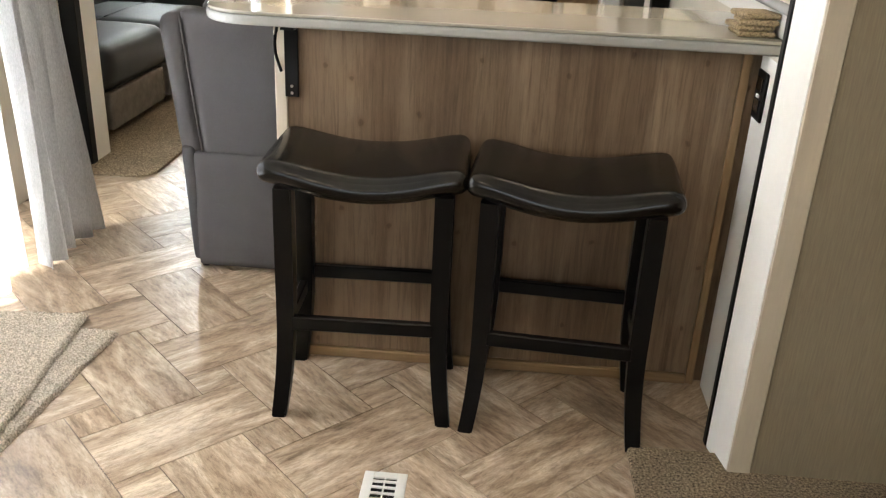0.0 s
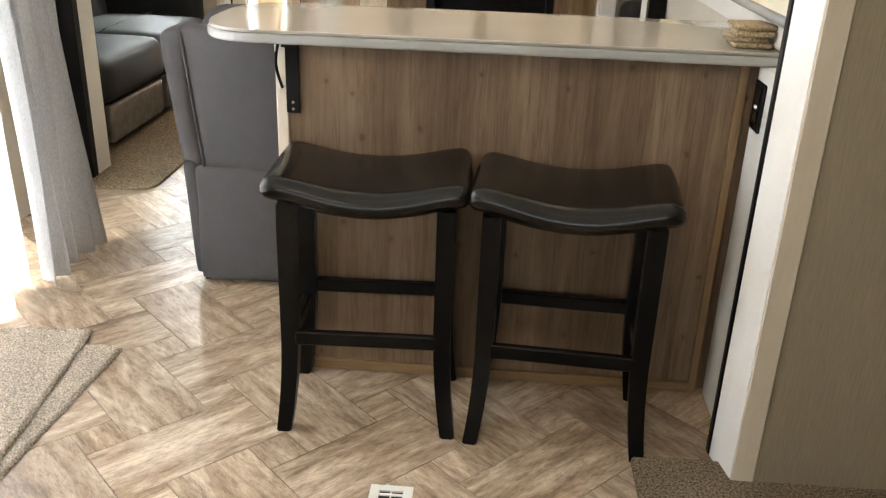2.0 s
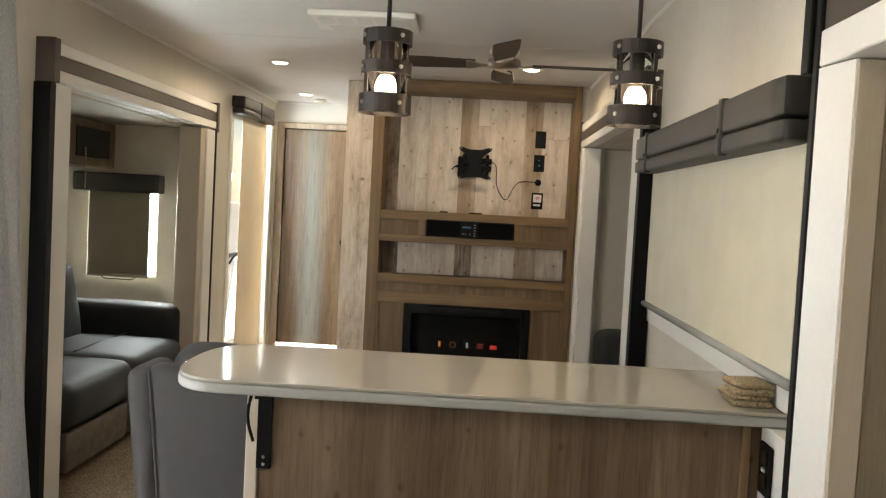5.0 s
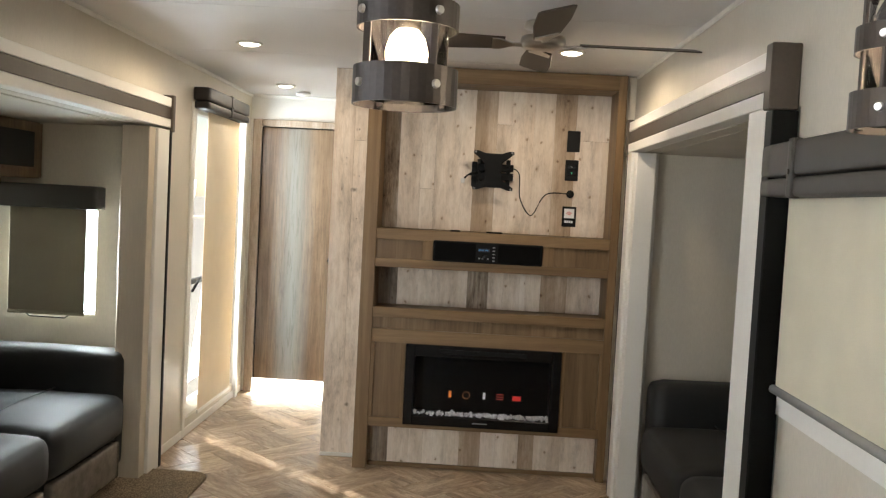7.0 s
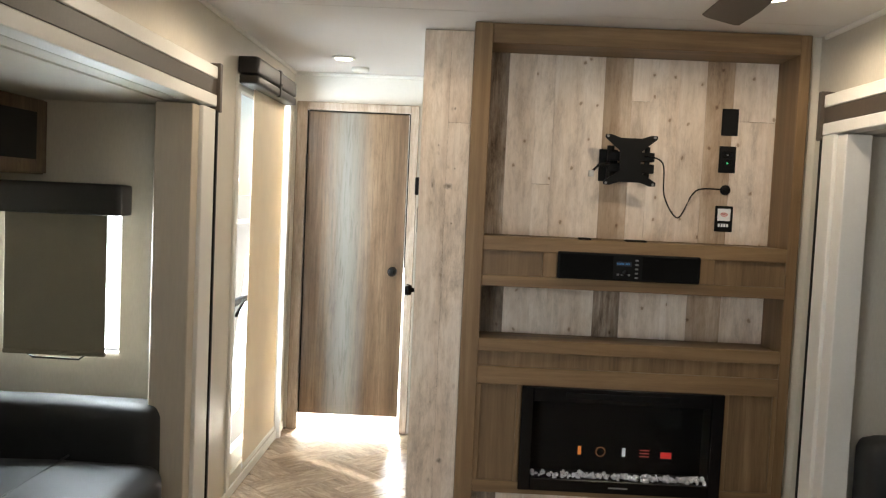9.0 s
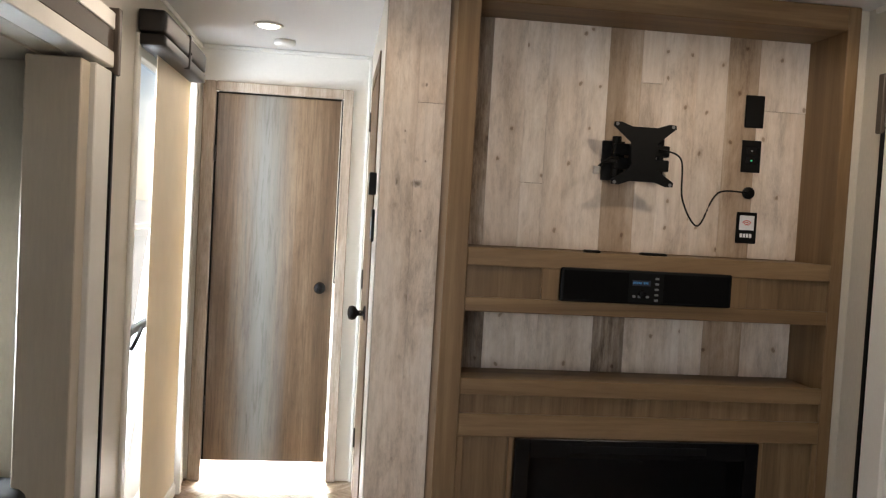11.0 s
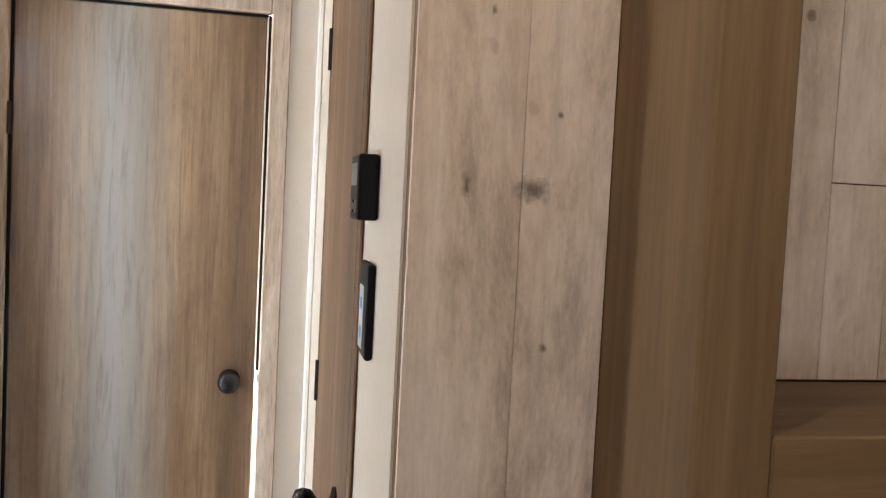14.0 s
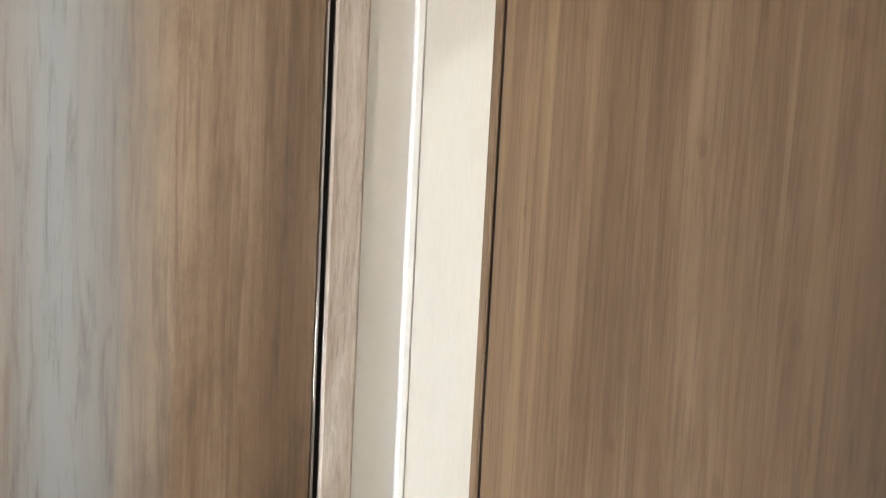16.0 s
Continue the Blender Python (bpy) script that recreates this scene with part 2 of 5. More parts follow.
M_BLACKGLOSS = mat("black_gloss", (0.004, 0.004, 0.0045), 0.25, 0.0, 0.3)
M_STEEL = mat("brushed_nickel", (0.55, 0.53, 0.50), 0.28, 1.0)
M_FRAME = wood("light_oak_frame", (0.130, 0.078, 0.036), (0.190, 0.118, 0.056), (0.250, 0.162, 0.083), 0.5, "z", 0.0, 0.0, 10, grain=0.22, stretch=0.05)
M_FRAMEX = wood("light_oak_rail", (0.130, 0.078, 0.036), (0.190, 0.118, 0.056), (0.250, 0.162, 0.083), 0.5, "x", 0.0, 0.0, 10, grain=0.22, stretch=0.05)
M_PANEL = wood("oak_inset_panel", (0.110, 0.067, 0.031), (0.165, 0.104, 0.051), (0.23, 0.151, 0.08), 0.5, "z", 0.0, 0.0, 12, grain=0.3, stretch=0.05)
M_BAR = wood("taupe_oak_panel", (0.118, 0.074, 0.043), (0.195, 0.132, 0.080), (0.28, 0.20, 0.13), 0.42, "z", 0.6, 0.0, 7, 6.0, 0.35, grain=0.55, stretch=0.045)
M_BARX = wood("taupe_oak_leaf", (0.120, 0.073, 0.038), (0.190, 0.122, 0.067), (0.27, 0.185, 0.11), 0.55, "z", 0.25, 0.0, 9, 7.0, 0.3, "x", grain=0.5, stretch=0.05)
M_BARX.node_tree.nodes["Principled BSDF"].inputs["Specular IOR Level"].default_value = 0.15
M_DOOR = wood("greyed_oak_door", (0.068, 0.040, 0.021), (0.125, 0.080, 0.045), (0.195, 0.136, 0.085), 0.36, "z", 0.12, 0.0, 5.5, 0.0, 0.5, grain=0.6, stretch=0.04)
M_DOOR.node_tree.nodes["Principled BSDF"].inputs["Specular IOR Level"].default_value = 0.45
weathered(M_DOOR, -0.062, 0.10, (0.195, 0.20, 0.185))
M_PLK_L = wood("whitewashed_plank", (0.68, 0.56, 0.445), (0.79, 0.69, 0.585), (0.87, 0.79, 0.70), 0.55, "z", 0.8, 0.10, 6, 0.0, 0.5, grain=0.15, stretch=0.05)
M_PLK_T = wood("tan_washed_plank", (0.34, 0.25, 0.165), (0.47, 0.36, 0.26), (0.61, 0.50, 0.385), 0.55, "z", 0.85, 0.08, 7, 0.0, 0.65, grain=0.3, stretch=0.06)
M_PLK_G = wood("worn_grey_plank", (0.13, 0.10, 0.075), (0.30, 0.24, 0.185), (0.55, 0.47, 0.385), 0.55, "z", 0.85, 0.1, 11, 0.0, 1.0, grain=0.45, stretch=0.06)
M_FLOOR = wood("weathered_oak_vinyl", (0.31, 0.218, 0.143), (0.53, 0.41, 0.295), (0.76, 0.64, 0.505), 0.30, "x", 0.0, 0.26, 17, 0.0, 0.7, "z", 0.2, 0.45)
M_JOINT = speckled("floor_joint", (0.10, 0.072, 0.05), 0.6, 120, 0.1)
M_CARPET = speckled("beige_carpet", (0.29, 0.225, 0.15), 0.95, 170, 1.0, 1.0, 0.012, spec=0.05, big=0.2)
M_RUG = speckled("oatmeal_rug", (0.53, 0.45, 0.355), 0.95, 210, 0.8, 1.0, 0.009, spec=0.1)
M_LEATHER = speckled("black_leather", (0.0035, 0.003, 0.0026), 0.2, 70, 0.3, 0.35, 0.0010, spec=0.4)
M_STOOL = speckled("black_lacquered_wood", (0.003, 0.0026, 0.0026), 0.38, 90, 0.2, 0.06, 0.0005, spec=0.16)
M_GREY = speckled("grey_upholstery", (0.070, 0.066, 0.066), 0.85, 600, 0.22, 0.4, 0.0008, spec=0.2)
M_SOFA = speckled("charcoal_upholstery", (0.016, 0.017, 0.018), 0.58, 500, 0.22, 0.3, 0.0007, spec=0.4)
M_COUNTER = speckled("cream_laminate_worktop", (0.34, 0.32, 0.275), 0.08, 120, 0.02, 0.02, 0.0002)
M_EDGE = speckled("pale_grey_edge_band", (0.33, 0.325, 0.31), 0.25, 120, 0.03)
M_SHADE = speckled("cream_roller_shade", (0.62, 0.57, 0.44), 0.8, 300, 0.04, 0.15, 0.0004)
M_SHADE_DK = speckled("taupe_roller_shade", (0.15, 0.13, 0.09), 0.8, 300, 0.06, 0.15, 0.0004)
M_VALANCE = speckled("dark_grey_faux_leather", (0.032, 0.028, 0.025), 0.5, 260, 0.15, 0.25, 0.0006, spec=0.35)
M_BRONZE = speckled("dark_bronze_metal", (0.035, 0.028, 0.025), 0.42, 150, 0.2, 0.08, 0.0004, metal=0.5)
M_CURTAIN = speckled("pale_grey_linen_curtain", (0.58, 0.57, 0.56), 0.9, 300, 0.22, 0.5, 0.001, (1, 1, 0.3))
M_JUTE = speckled("woven_seagrass", (0.36, 0.27, 0.16), 0.9, 170, 0.6, 1.0, 0.006)
M_GLASS = clear("window_glass")
M_LAMPGLASS = clear("lamp_glass")
M_BULB = glowing("lit_bulb", (1.0, 0.80, 0.52), 26)
M_DIFF = glowing("lit_diffuser", (1.0, 0.88, 0.70), 24)
M_ICE = speckled("white_crystals", (0.85, 0.86, 0.88), 0.25, 60, 0.05)
M_DISPLAY = glowing("display_grey", (0.10, 0.11, 0.105), 0.35)
M_WHITEINK = mat("white_ink", (0.75, 0.75, 0.75), 0.5)
M_REDINK = mat("red_ink", (0.6, 0.05, 0.03), 0.5)


M_FRAMEG = wood("greyed_oak_casing", (0.26, 0.20, 0.15), (0.36, 0.295, 0.235), (0.46, 0.395, 0.33), 0.45, "z", 0.0, 0.0, 16)
M_SIDE = marked(wood("washed_side_plank", (0.72, 0.605, 0.50), (0.83, 0.73, 0.63), (0.89, 0.81, 0.72), 0.55, "z", 0.3, 0.06, 6, 0.0, 0.6, grain=0.18, stretch=0.05),
               [(0.031, 1.522, 0.017, 0.013), (-0.040, 1.522, 0.005, 0.014), (0.055, 1.60, 0.003, 0.003), (0.045, 1.86, 0.004, 0.006), (0.045, 0.30, 0.012, 0.012), (0.05, 1.36, 0.004, 0.005), (-0.02, 1.70, 0.003, 0.005)])
M_PALE = glowing("pale_panel", (0.40, 0.46, 0.50), 0.04)
M_BLUE = glowing("blue_mark", (0.05, 0.22, 0.5), 0.02)
M_GRILLE = speckled("speaker_cloth", (0.003, 0.003, 0.003), 0.85, 700, 0.4, 0.5, 0.0006, spec=0.08)
M_BLUEDISP = glowing("dim_display", (0.008, 0.014, 0.03), 0.02)
M_GREYBTN = mat("grey_button", (0.18, 0.18, 0.18), 0.4)
M_FLAME = glowing("orange_symbol", (1.0, 0.30, 0.05), 0.10)
M_WHITEGLOW = glowing("white_symbol", (0.8, 0.85, 0.9), 0.05)
M_REDGLOW = glowing("red_symbol", (0.9, 0.05, 0.04), 0.06)
M_DIMORANGE = glowing("dim_orange_symbol", (0.45, 0.2, 0.08), 0.06)
M_REDDIM = glowing("dim_red_symbol", (0.5, 0.07, 0.05), 0.08)
M_GREENDOT = glowing("green_indicator", (0.1, 0.9, 0.4), 0.3)
M_DARKGLASS = clear("smoked_glass", (0.72, 0.72, 0.74))
M_GROUND = speckled("gravel_ground", (0.34, 0.31, 0.27), 0.9, 30, 0.3, 0.5, 0.01)


def let_through(m, share, colour):
    """Cloth that passes some light."""
    n, l, b = nodes_of(m)
    tr, mx = n.new("ShaderNodeBsdfTranslucent"), n.new("ShaderNodeMixShader")
    tr.inputs["Color"].default_value = (*colour, 1)
    mx.inputs[0].default_value = share
    l.new(b.outputs[0], mx.inputs[1])
    l.new(tr.outputs[0], mx.inputs[2])
    l.new(mx.outputs[0], n["Material Output"].inputs[0])
    return m


M_SHEER = let_through(speckled("white_linen_drape", (0.72, 0.72, 0.73), 0.9, 420, 0.1, 0.4, 0.0008, (1, 1, 0.3)), 0.5, (0.88, 0.9, 0.94))
let_through(M_CURTAIN, 0.12, (0.6, 0.6, 0.61))
M_SHADE_LIT = let_through(speckled("amber_door_shade", (0.74, 0.67, 0.55), 0.8, 300, 0.04, 0.15, 0.0004), 0.15, (0.88, 0.70, 0.46))
let_through(M_SHADE_DK, 0.02, (0.3, 0.27, 0.2))


# ---- mesh helpers ----
def base_of(ob):
    v = Vector((0, 0, 0))
    while ob:
        v += Vector(ob.location)
        ob = ob.parent
    return v


def part(name, bm, material, parent=None, label="", smooth=False):
    """Links a bmesh built in world metres as one mesh, under a thing or a part."""
    off = base_of(parent)
    if parent and off.length:
        bmesh.ops.translate(bm, verts=bm.verts, vec=-off)
    me = bpy.data.meshes.new(name)
    bm.to_mesh(me)
    bm.free()
    me.materials.append(material)
    if smooth:
        me.shade_smooth()
    ob = new(name, me)
    ob.parent = parent
    if label:
        ob["label"] = label
    return ob


def thing(name, at, label, category, group="", kind=""):
    ob = new(name)
    ob.location = at
    ob.empty_display_size = 0.05
    return tagged(ob, label, category, group, kind)


def box(bm, x0, x1, y0, y1, z0, z1, bev=0.0, seg=1):
    r = bmesh.ops.create_cube(bm, size=1.0)
    vs = r["verts"]
    bmesh.ops.scale(bm, vec=(x1 - x0, y1 - y0, z1 - z0), verts=vs)
    bmesh.ops.translate(bm, vec=((x0 + x1) / 2, (y0 + y1) / 2, (z0 + z1) / 2), verts=vs)
    if bev:
        es = list({e for v in vs for e in v.link_edges})
        bmesh.ops.bevel(bm, geom=es, offset=bev, segments=seg, affect="EDGES", profile=0.5)
    return bm


def B(x0, x1, y0, y1, z0, z1, bev=0.002, seg=1):
    return box(bmesh.new(), x0, x1, y0, y1, z0, z1, bev, seg)


def soft(x0, x1, y0, y1, z0, z1, r=0.04, puff=(0, 0, 0), n=10, bend=None, wob=0.0):
    """A rounded, slightly swollen upholstered block."""
    bm = bmesh.new()
    bmesh.ops.create_cube(bm, size=2.0)
    bmesh.ops.subdivide_edges(bm, edges=bm.edges[:], cuts=n, use_grid_fill=True)
    h = Vector(((x1 - x0) / 2, (y1 - y0) / 2, (z1 - z0) / 2))
    c = Vector(((x0 + x1) / 2, (y0 + y1) / 2, (z0 + z1) / 2))
    r = min(r, h.x * 0.98, h.y * 0.98, h.z * 0.98)
    for v in bm.verts:
        u = v.co.copy()
        u = Vector([math.sin(a * math.pi / 2) if abs(a) < 1 else a for a in u])
        p = Vector((u.x * h.x, u.y * h.y, u.z * h.z))
        q = Vector([max(-h[i] + r, min(h[i] - r, p[i])) for i in range(3)])
        d = p - q
        if d.length > 1e-7:
            p = q + d.normalized() * r
        w = [(1 - u[(i + 1) % 3] ** 2) * (1 - u[(i + 2) % 3] ** 2) for i in range(3)]
        for i in range(3):
            p[i] += puff[i] * w[i] * (1 if u[i] > 0 else -1) * abs(u[i])
        p = p + c
        if wob:
            p += noise.noise_vector(p * 6.0) * wob
        if bend:
            p = bend(p)
        v.co = p
    return bm


def tube(bm, points, radius, sides=8, closed=False):
    """A round bar along points."""
    rings, count = [], len(points)
    pts = [Vector(p) for p in points]
    for i, p in enumerate(pts):
        a = pts[(i - 1) % count] if closed or i else pts[0]
        c = pts[(i + 1) % count] if closed or i < count - 1 else pts[-1]
        d = (c - a).normalized()
        s = d.cross(Vector((0, 0, 1)) if abs(d.z) < 0.9 else Vector((1, 0, 0))).normalized()
        t = d.cross(s)
        rr = radius[i] if isinstance(radius, (list, tuple)) else radius
        rings.append([bm.verts.new(p + (s * math.cos(k * math.tau / sides) + t * math.sin(k * math.tau / sides)) * rr) for k in range(sides)])
    for i in range(count if closed else count - 1):
        a, c = rings[i], rings[(i + 1) % count]
        for k in range(sides):
            bm.faces.new((a[k], a[(k + 1) % sides], c[(k + 1) % sides], c[k]))
    if not closed:
        bm.faces.new(rings[0][::-1])
        bm.faces.new(rings[-1])
    bmesh.ops.recalc_face_normals(bm, faces=bm.faces)
    return bm


def lathe(profile, at, sides=32, axis="z"):
    """A turned body: profile of (radius, height)."""
    bm = bmesh.new()
    rows = []
    for r, h in profile:
        row = []
        for k in range(sides):
            a = k * math.tau / sides
            p = (r * math.cos(a), r * math.sin(a), h)
            p = {"z": p, "x": (p[2], p[0], p[1]), "y": (p[0], p[2], p[1])}[axis]
            row.append(bm.verts.new(Vector(p) + Vector(at)))
        rows.append(row)
    for a, c in zip(rows, rows[1:]):
        for k in range(sides):
            bm.faces.new((a[k], a[(k + 1) % sides], c[(k + 1) % sides], c[k]))
    for row in (rows[0], rows[-1]):
        bm.faces.new(row)
    bmesh.ops.recalc_face_normals(bm, faces=bm.faces)
    return bm


def prism(outline, lo, hi, axis="z", bev=0.0, seg=2):
    """An outline of (a, b) pushed along an axis."""
    bm = bmesh.new()
    def at(a, b, h):
        return {"z": (a, b, h), "y": (a, h, b), "x": (h, a, b)}[axis]
    lower = [bm.verts.new(at(a, b, lo)) for a, b in outline]
    upper = [bm.verts.new(at(a, b, hi)) for a, b in outline]
    f1, f2 = bm.faces.new(lower), bm.faces.new(upper)
    k = len(outline)
    for i in range(k):
        bm.faces.new((lower[i], lower[(i + 1) % k], upper[(i + 1) % k], upper[i]))
    bmesh.ops.recalc_face_normals(bm, faces=bm.faces)
    if bev:
        es = list({e for f in (f1, f2) for e in f.edges})
        bmesh.ops.bevel(bm, geom=es, offset=bev, segments=seg, affect="EDGES", profile=0.5)
    return bm


def structure(name, bm, material, label, category):
    return tagged(part(name, bm, material), label, category, kind="structure")


# ---- large structure ----
XL, XR, YB, YE, ZC = -1.57, 0.93, -0.5, 9.05, 2.20
TH = 0.07


def wall_x(name, x, outer, spans, label):
    """A wall across x, as solid pieces (y0, y1, z0, z1) that leave its openings free."""
    bm = bmesh.new()
    for y0, y1, z0, z1 in spans:
        box(bm, min(x, outer), max(x, outer), y0, y1, z0, z1)
    return structure(name, bm, M_WALL, label, "wall")


wall_x("wall_left", XL, XL - TH, [(YB, 2.25, 0, ZC), (2.25, 4.15, 2.0, ZC), (4.15, 5.10, 0, ZC), (5.10, 7.10, 1.786, ZC), (7.10, 7.74, 0, ZC),
                                 (7.74, 8.80, 1.98, ZC), (7.74, 8.80, 0, 0.10), (8.80, 10.6, 0, ZC)], "cream vinyl side wall with door and slide openings")
wall_x("wall_right", XR, XR + TH, [(YB, 1.2, 0, ZC), (1.2, 3.172, 1.70, ZC), (3.172, 5.05, 0, 1.10), (3.172, 5.05, 1.60, ZC), (3.172, 3.36, 1.10, 1.60), (4.95, 5.05, 1.10, 1.60),
                                  (5.05, 7.10, 1.777, ZC), (7.10, 10.6, 0, ZC)], "cream vinyl side wall with window and slide openings")
structure("wall_behind", box(box(B(XL - TH, -0.95, YB - TH, YB, 0, ZC, 0), 0.95, XR + TH, YB - TH, YB, 0, ZC), -0.95, 0.95, YB - TH, YB, 0, 0.9), M_WALL, "cream vinyl wall closing the bedroom end", "wall")
structure("wall_behind_upper", B(-0.95, 0.95, YB - TH, YB, 1.9, ZC, 0), M_WALL, "cream vinyl wall above the added rear opening", "wall")
# hall end wall, with the door opening
bm = bmesh.new()
box(bm, XL, -1.49, YE, YE + 0.05, 0, ZC)
box(bm, -0.84, -0.66, YE, YE + 0.05, 0, ZC)
box(bm, -1.49, -0.84, YE, YE + 0.05, 1.975, ZC)
structure("wall_hall_end", bm, M_WHITE, "white painted wall around the hall door", "wall")
# hall side wall, with its door opening
bm = bmesh.new()
box(bm, -0.715, -0.66, 7.58, 7.94, 0, ZC)
box(bm, -0.715, -0.66, 8.63, 10.6, 0, ZC)
box(bm, -0.715, -0.66, 7.94, 8.63, 1.97, ZC)
structure("wall_hall_side", bm, M_WALL, "cream vinyl wall beside the media unit", "wall")
structure("wall_panel", B(0.876, XR, 7.40, 7.60, 0, ZC - 0.001, 0), M_WALL, "cream wall strip beside the media unit", "wall panel")
structure("wall_bathroom_end", B(XL, -0.735, 10.6, 10.65, 0, ZC, 0), M_WHITE, "white wall behind the hall door", "wall")
structure("wall_bedroom_end", B(-0.68, XR, 9.2, 9.25, 0, ZC, 0), M_WALL, "cream wall behind the media unit", "wall")

bm = bmesh.new()
for y0, y1 in ((YB - TH, 3.58), (3.584, 6.098), (6.102, 7.178), (7.182, 10.65)):
    box(bm, XL - TH, XR + TH, y0, y1, ZC, ZC + 0.03, 0.0015)
structure("ceiling", bm, M_CEIL, "white panelled ceiling with narrow seams", "ceiling")
structure("ceiling_backing", B(XL - TH, XR + TH, YB - TH, 10.65, ZC + 0.031, ZC + 0.06, 0), M_CEIL, "plain roof panel above the ceiling", "ceiling")

floor = structure("floor", B(XL - TH, XR + TH, YB - TH, 10.65, -0.06, -0.004, 0), M_JOINT, "brown vinyl floor laid in a plank and square pattern", "floor")

# ceiling cove trims
for x0, x1 in ((XL, XL + 0.012), (XR - 0.012, XR)):
    structure("trim", B(x0, x1, YB, 7.35 if x0 > 0 else YE, ZC - 0.02, ZC, 0.003), M_WHITE, "narrow white cove trim under the ceiling", "trim")
structure("trim", B(XL + 0.012, -0.735, YE - 0.012, YE, ZC - 0.02, ZC, 0.003), M_WHITE, "narrow white cove trim under the ceiling", "trim")


def slide_room(side, y0, y1, depth, top, name):
    """The walls, floor and ceiling of a slide-out; side -1 lies across the left wall."""
    x0 = XL - TH if side < 0 else XR + TH
    x1 = x0 + side * depth
    a, c = min(x0, x1), max(x0, x1)
    structure("wall_" + name + "_near", B(a, c, y0 - 0.06, y0, 0, top, 0), M_WALLTEX, "linen-textured end wall of a slide-out", "wall")
    structure("ceiling_" + name, B(a, c, y0 - 0.06, y1 + 0.06, top, top + 0.04, 0), M_WALL, "cream ceiling of a slide-out", "ceiling")
    structure("floor_" + name, B(a, c, y0 - 0.06, y1 + 0.06, -0.05, -0.002, 0), M_JOINT, "floor of a slide-out under carpet", "floor")
    o = x1 + side * 0.06
    structure("wall_" + name + "_outer", B(min(x1, o), max(x1, o), y0 - 0.06, y1 + 0.06, 0, top, 0), M_WALL, "cream outer wall of a slide-out", "wall")
    return a, c


a, c = slide_room(-1, 5.12, 7.08, 0.95, 1.78, "slide_left")
bm = bmesh.new()
box(bm, a, -2.29, 7.08, 7.14, 0, 1.778)
box(bm, -1.83, c + TH, 7.08, 7.14, 0, 1.778)
box(bm, -2.29, -1.83, 7.08, 7.14, 0, 0.80)
box(bm, -2.29, -1.83, 7.08, 7.14, 1.36, 1.778)
structure("wall_slide_left_far", bm, M_WALL, "cream end wall of a slide-out around its window", "wall")
a, c = slide_room(1, 5.12, 7.08, 0.95, 1.775, "slide_right")
structure("wall_slide_right_far", B(c - 0.95 - TH, c, 7.08, 7.14, 0, 1.773, 0), M_WALL, "cream end wall of a slide-out", "wall")
a, c = slide_room(1, 1.2, 3.110, 0.95, 1.655, "slide_near")
structure("wall_slide_near_far", B(0.927, c, 3.150, 3.169, 0, 1.655, 0), M_WALLTEX, "beige linen-textured wall ending a slide-out", "wall")


def slide_trim(side, y0, y1, zb, far_cap, near_post):
    """White and brown header, jambs and dark seals round a slide-out opening."""
    xi = XL if side < 0 else XR
    xf = xi - side * 0.068
    def bx(y_0, y_1, z_0, z_1, proud=0.0, bev=0.003):
        q = xf - side * proud
        return B(min(xi, q), max(xi, q), y_0, y_1, z_0, z_1, bev)
    head = thing("slide_header", (xf, (y0 + y1) / 2, zb), "white header board with a brown stripe over a slide-out", "header", "slide-out headers", "structure")
    part("lower_board", bx(y0, y1, zb, zb + 0.045), M_WHITE, head)
    part("stripe", bx(y0, y1, zb + 0.045, zb + 0.107, -0.003), M_STRIPE, head, "brown inset stripe")
    part("upper_board", bx(y0, y1, zb + 0.107, zb + 0.155), M_WHITE, head)
    if far_cap:
        part("end_cap", bx(y1, y1 + 0.03, zb - 0.02, zb + 0.17, 0.012), M_STRIPE, head, "dark brown end cap")
    part("end_cap", bx(y0 - 0.05, y0, zb - 0.01, zb + 0.168, 0.012), M_STRIPE, head, "dark brown end cap")
    return xf


slide_trim(-1, 5.06, 7.17, 1.787, True, True)
slide_trim(1, 5.115, 7.17, 1.778, True, True)


def jamb(x0, x1, y0, y1, z1, material, label):
    structure("jamb", B(x0, x1, y0, y1, 0.0, z1, 0.003), material, label, "door jamb")


# left slide: black seal post and white jambs
jamb(XL, -1.50, 5.0, 5.05, 1.776, M_BLACK, "black rubber seal post of a slide-out")
jamb(XL - TH, -1.505, 5.053, 5.19, 1.776, M_WHITE, "white jamb of a slide-out opening")
jamb(XL - TH, -1.505, 7.01, 7.165, 1.776, M_WHITE, "white jamb of a slide-out opening")
jamb(-1.66, -1.52, 6.93, 7.007, 1.775, M_BEIGE, "beige inner jamb of a slide-out opening")
jamb(XL, -1.50, 7.168, 7.192, 1.775, M_BLACK, "thin black seal of a slide-out")
# right slide
jamb(0.86, XR, 5.06, 5.115, 1.766, M_BLACK, "black rubber seal post of a slide-out")
jamb(0.86, XR + TH, 5.118, 5.26, 1.776, M_WHITE, "white jamb of a slide-out opening")
jamb(0.862, XR + TH, 7.06, 7.165, 1.776, M_WHITE, "white jamb of a slide-out opening")
jamb(0.875, 0.97, 6.98, 7.057, 1.77, M_WHITE, "white inner jamb of a slide-out opening")
jamb(0.862, XR, 7.168, 7.19, 1.765, M_BLACK, "thin black seal of a slide-out")
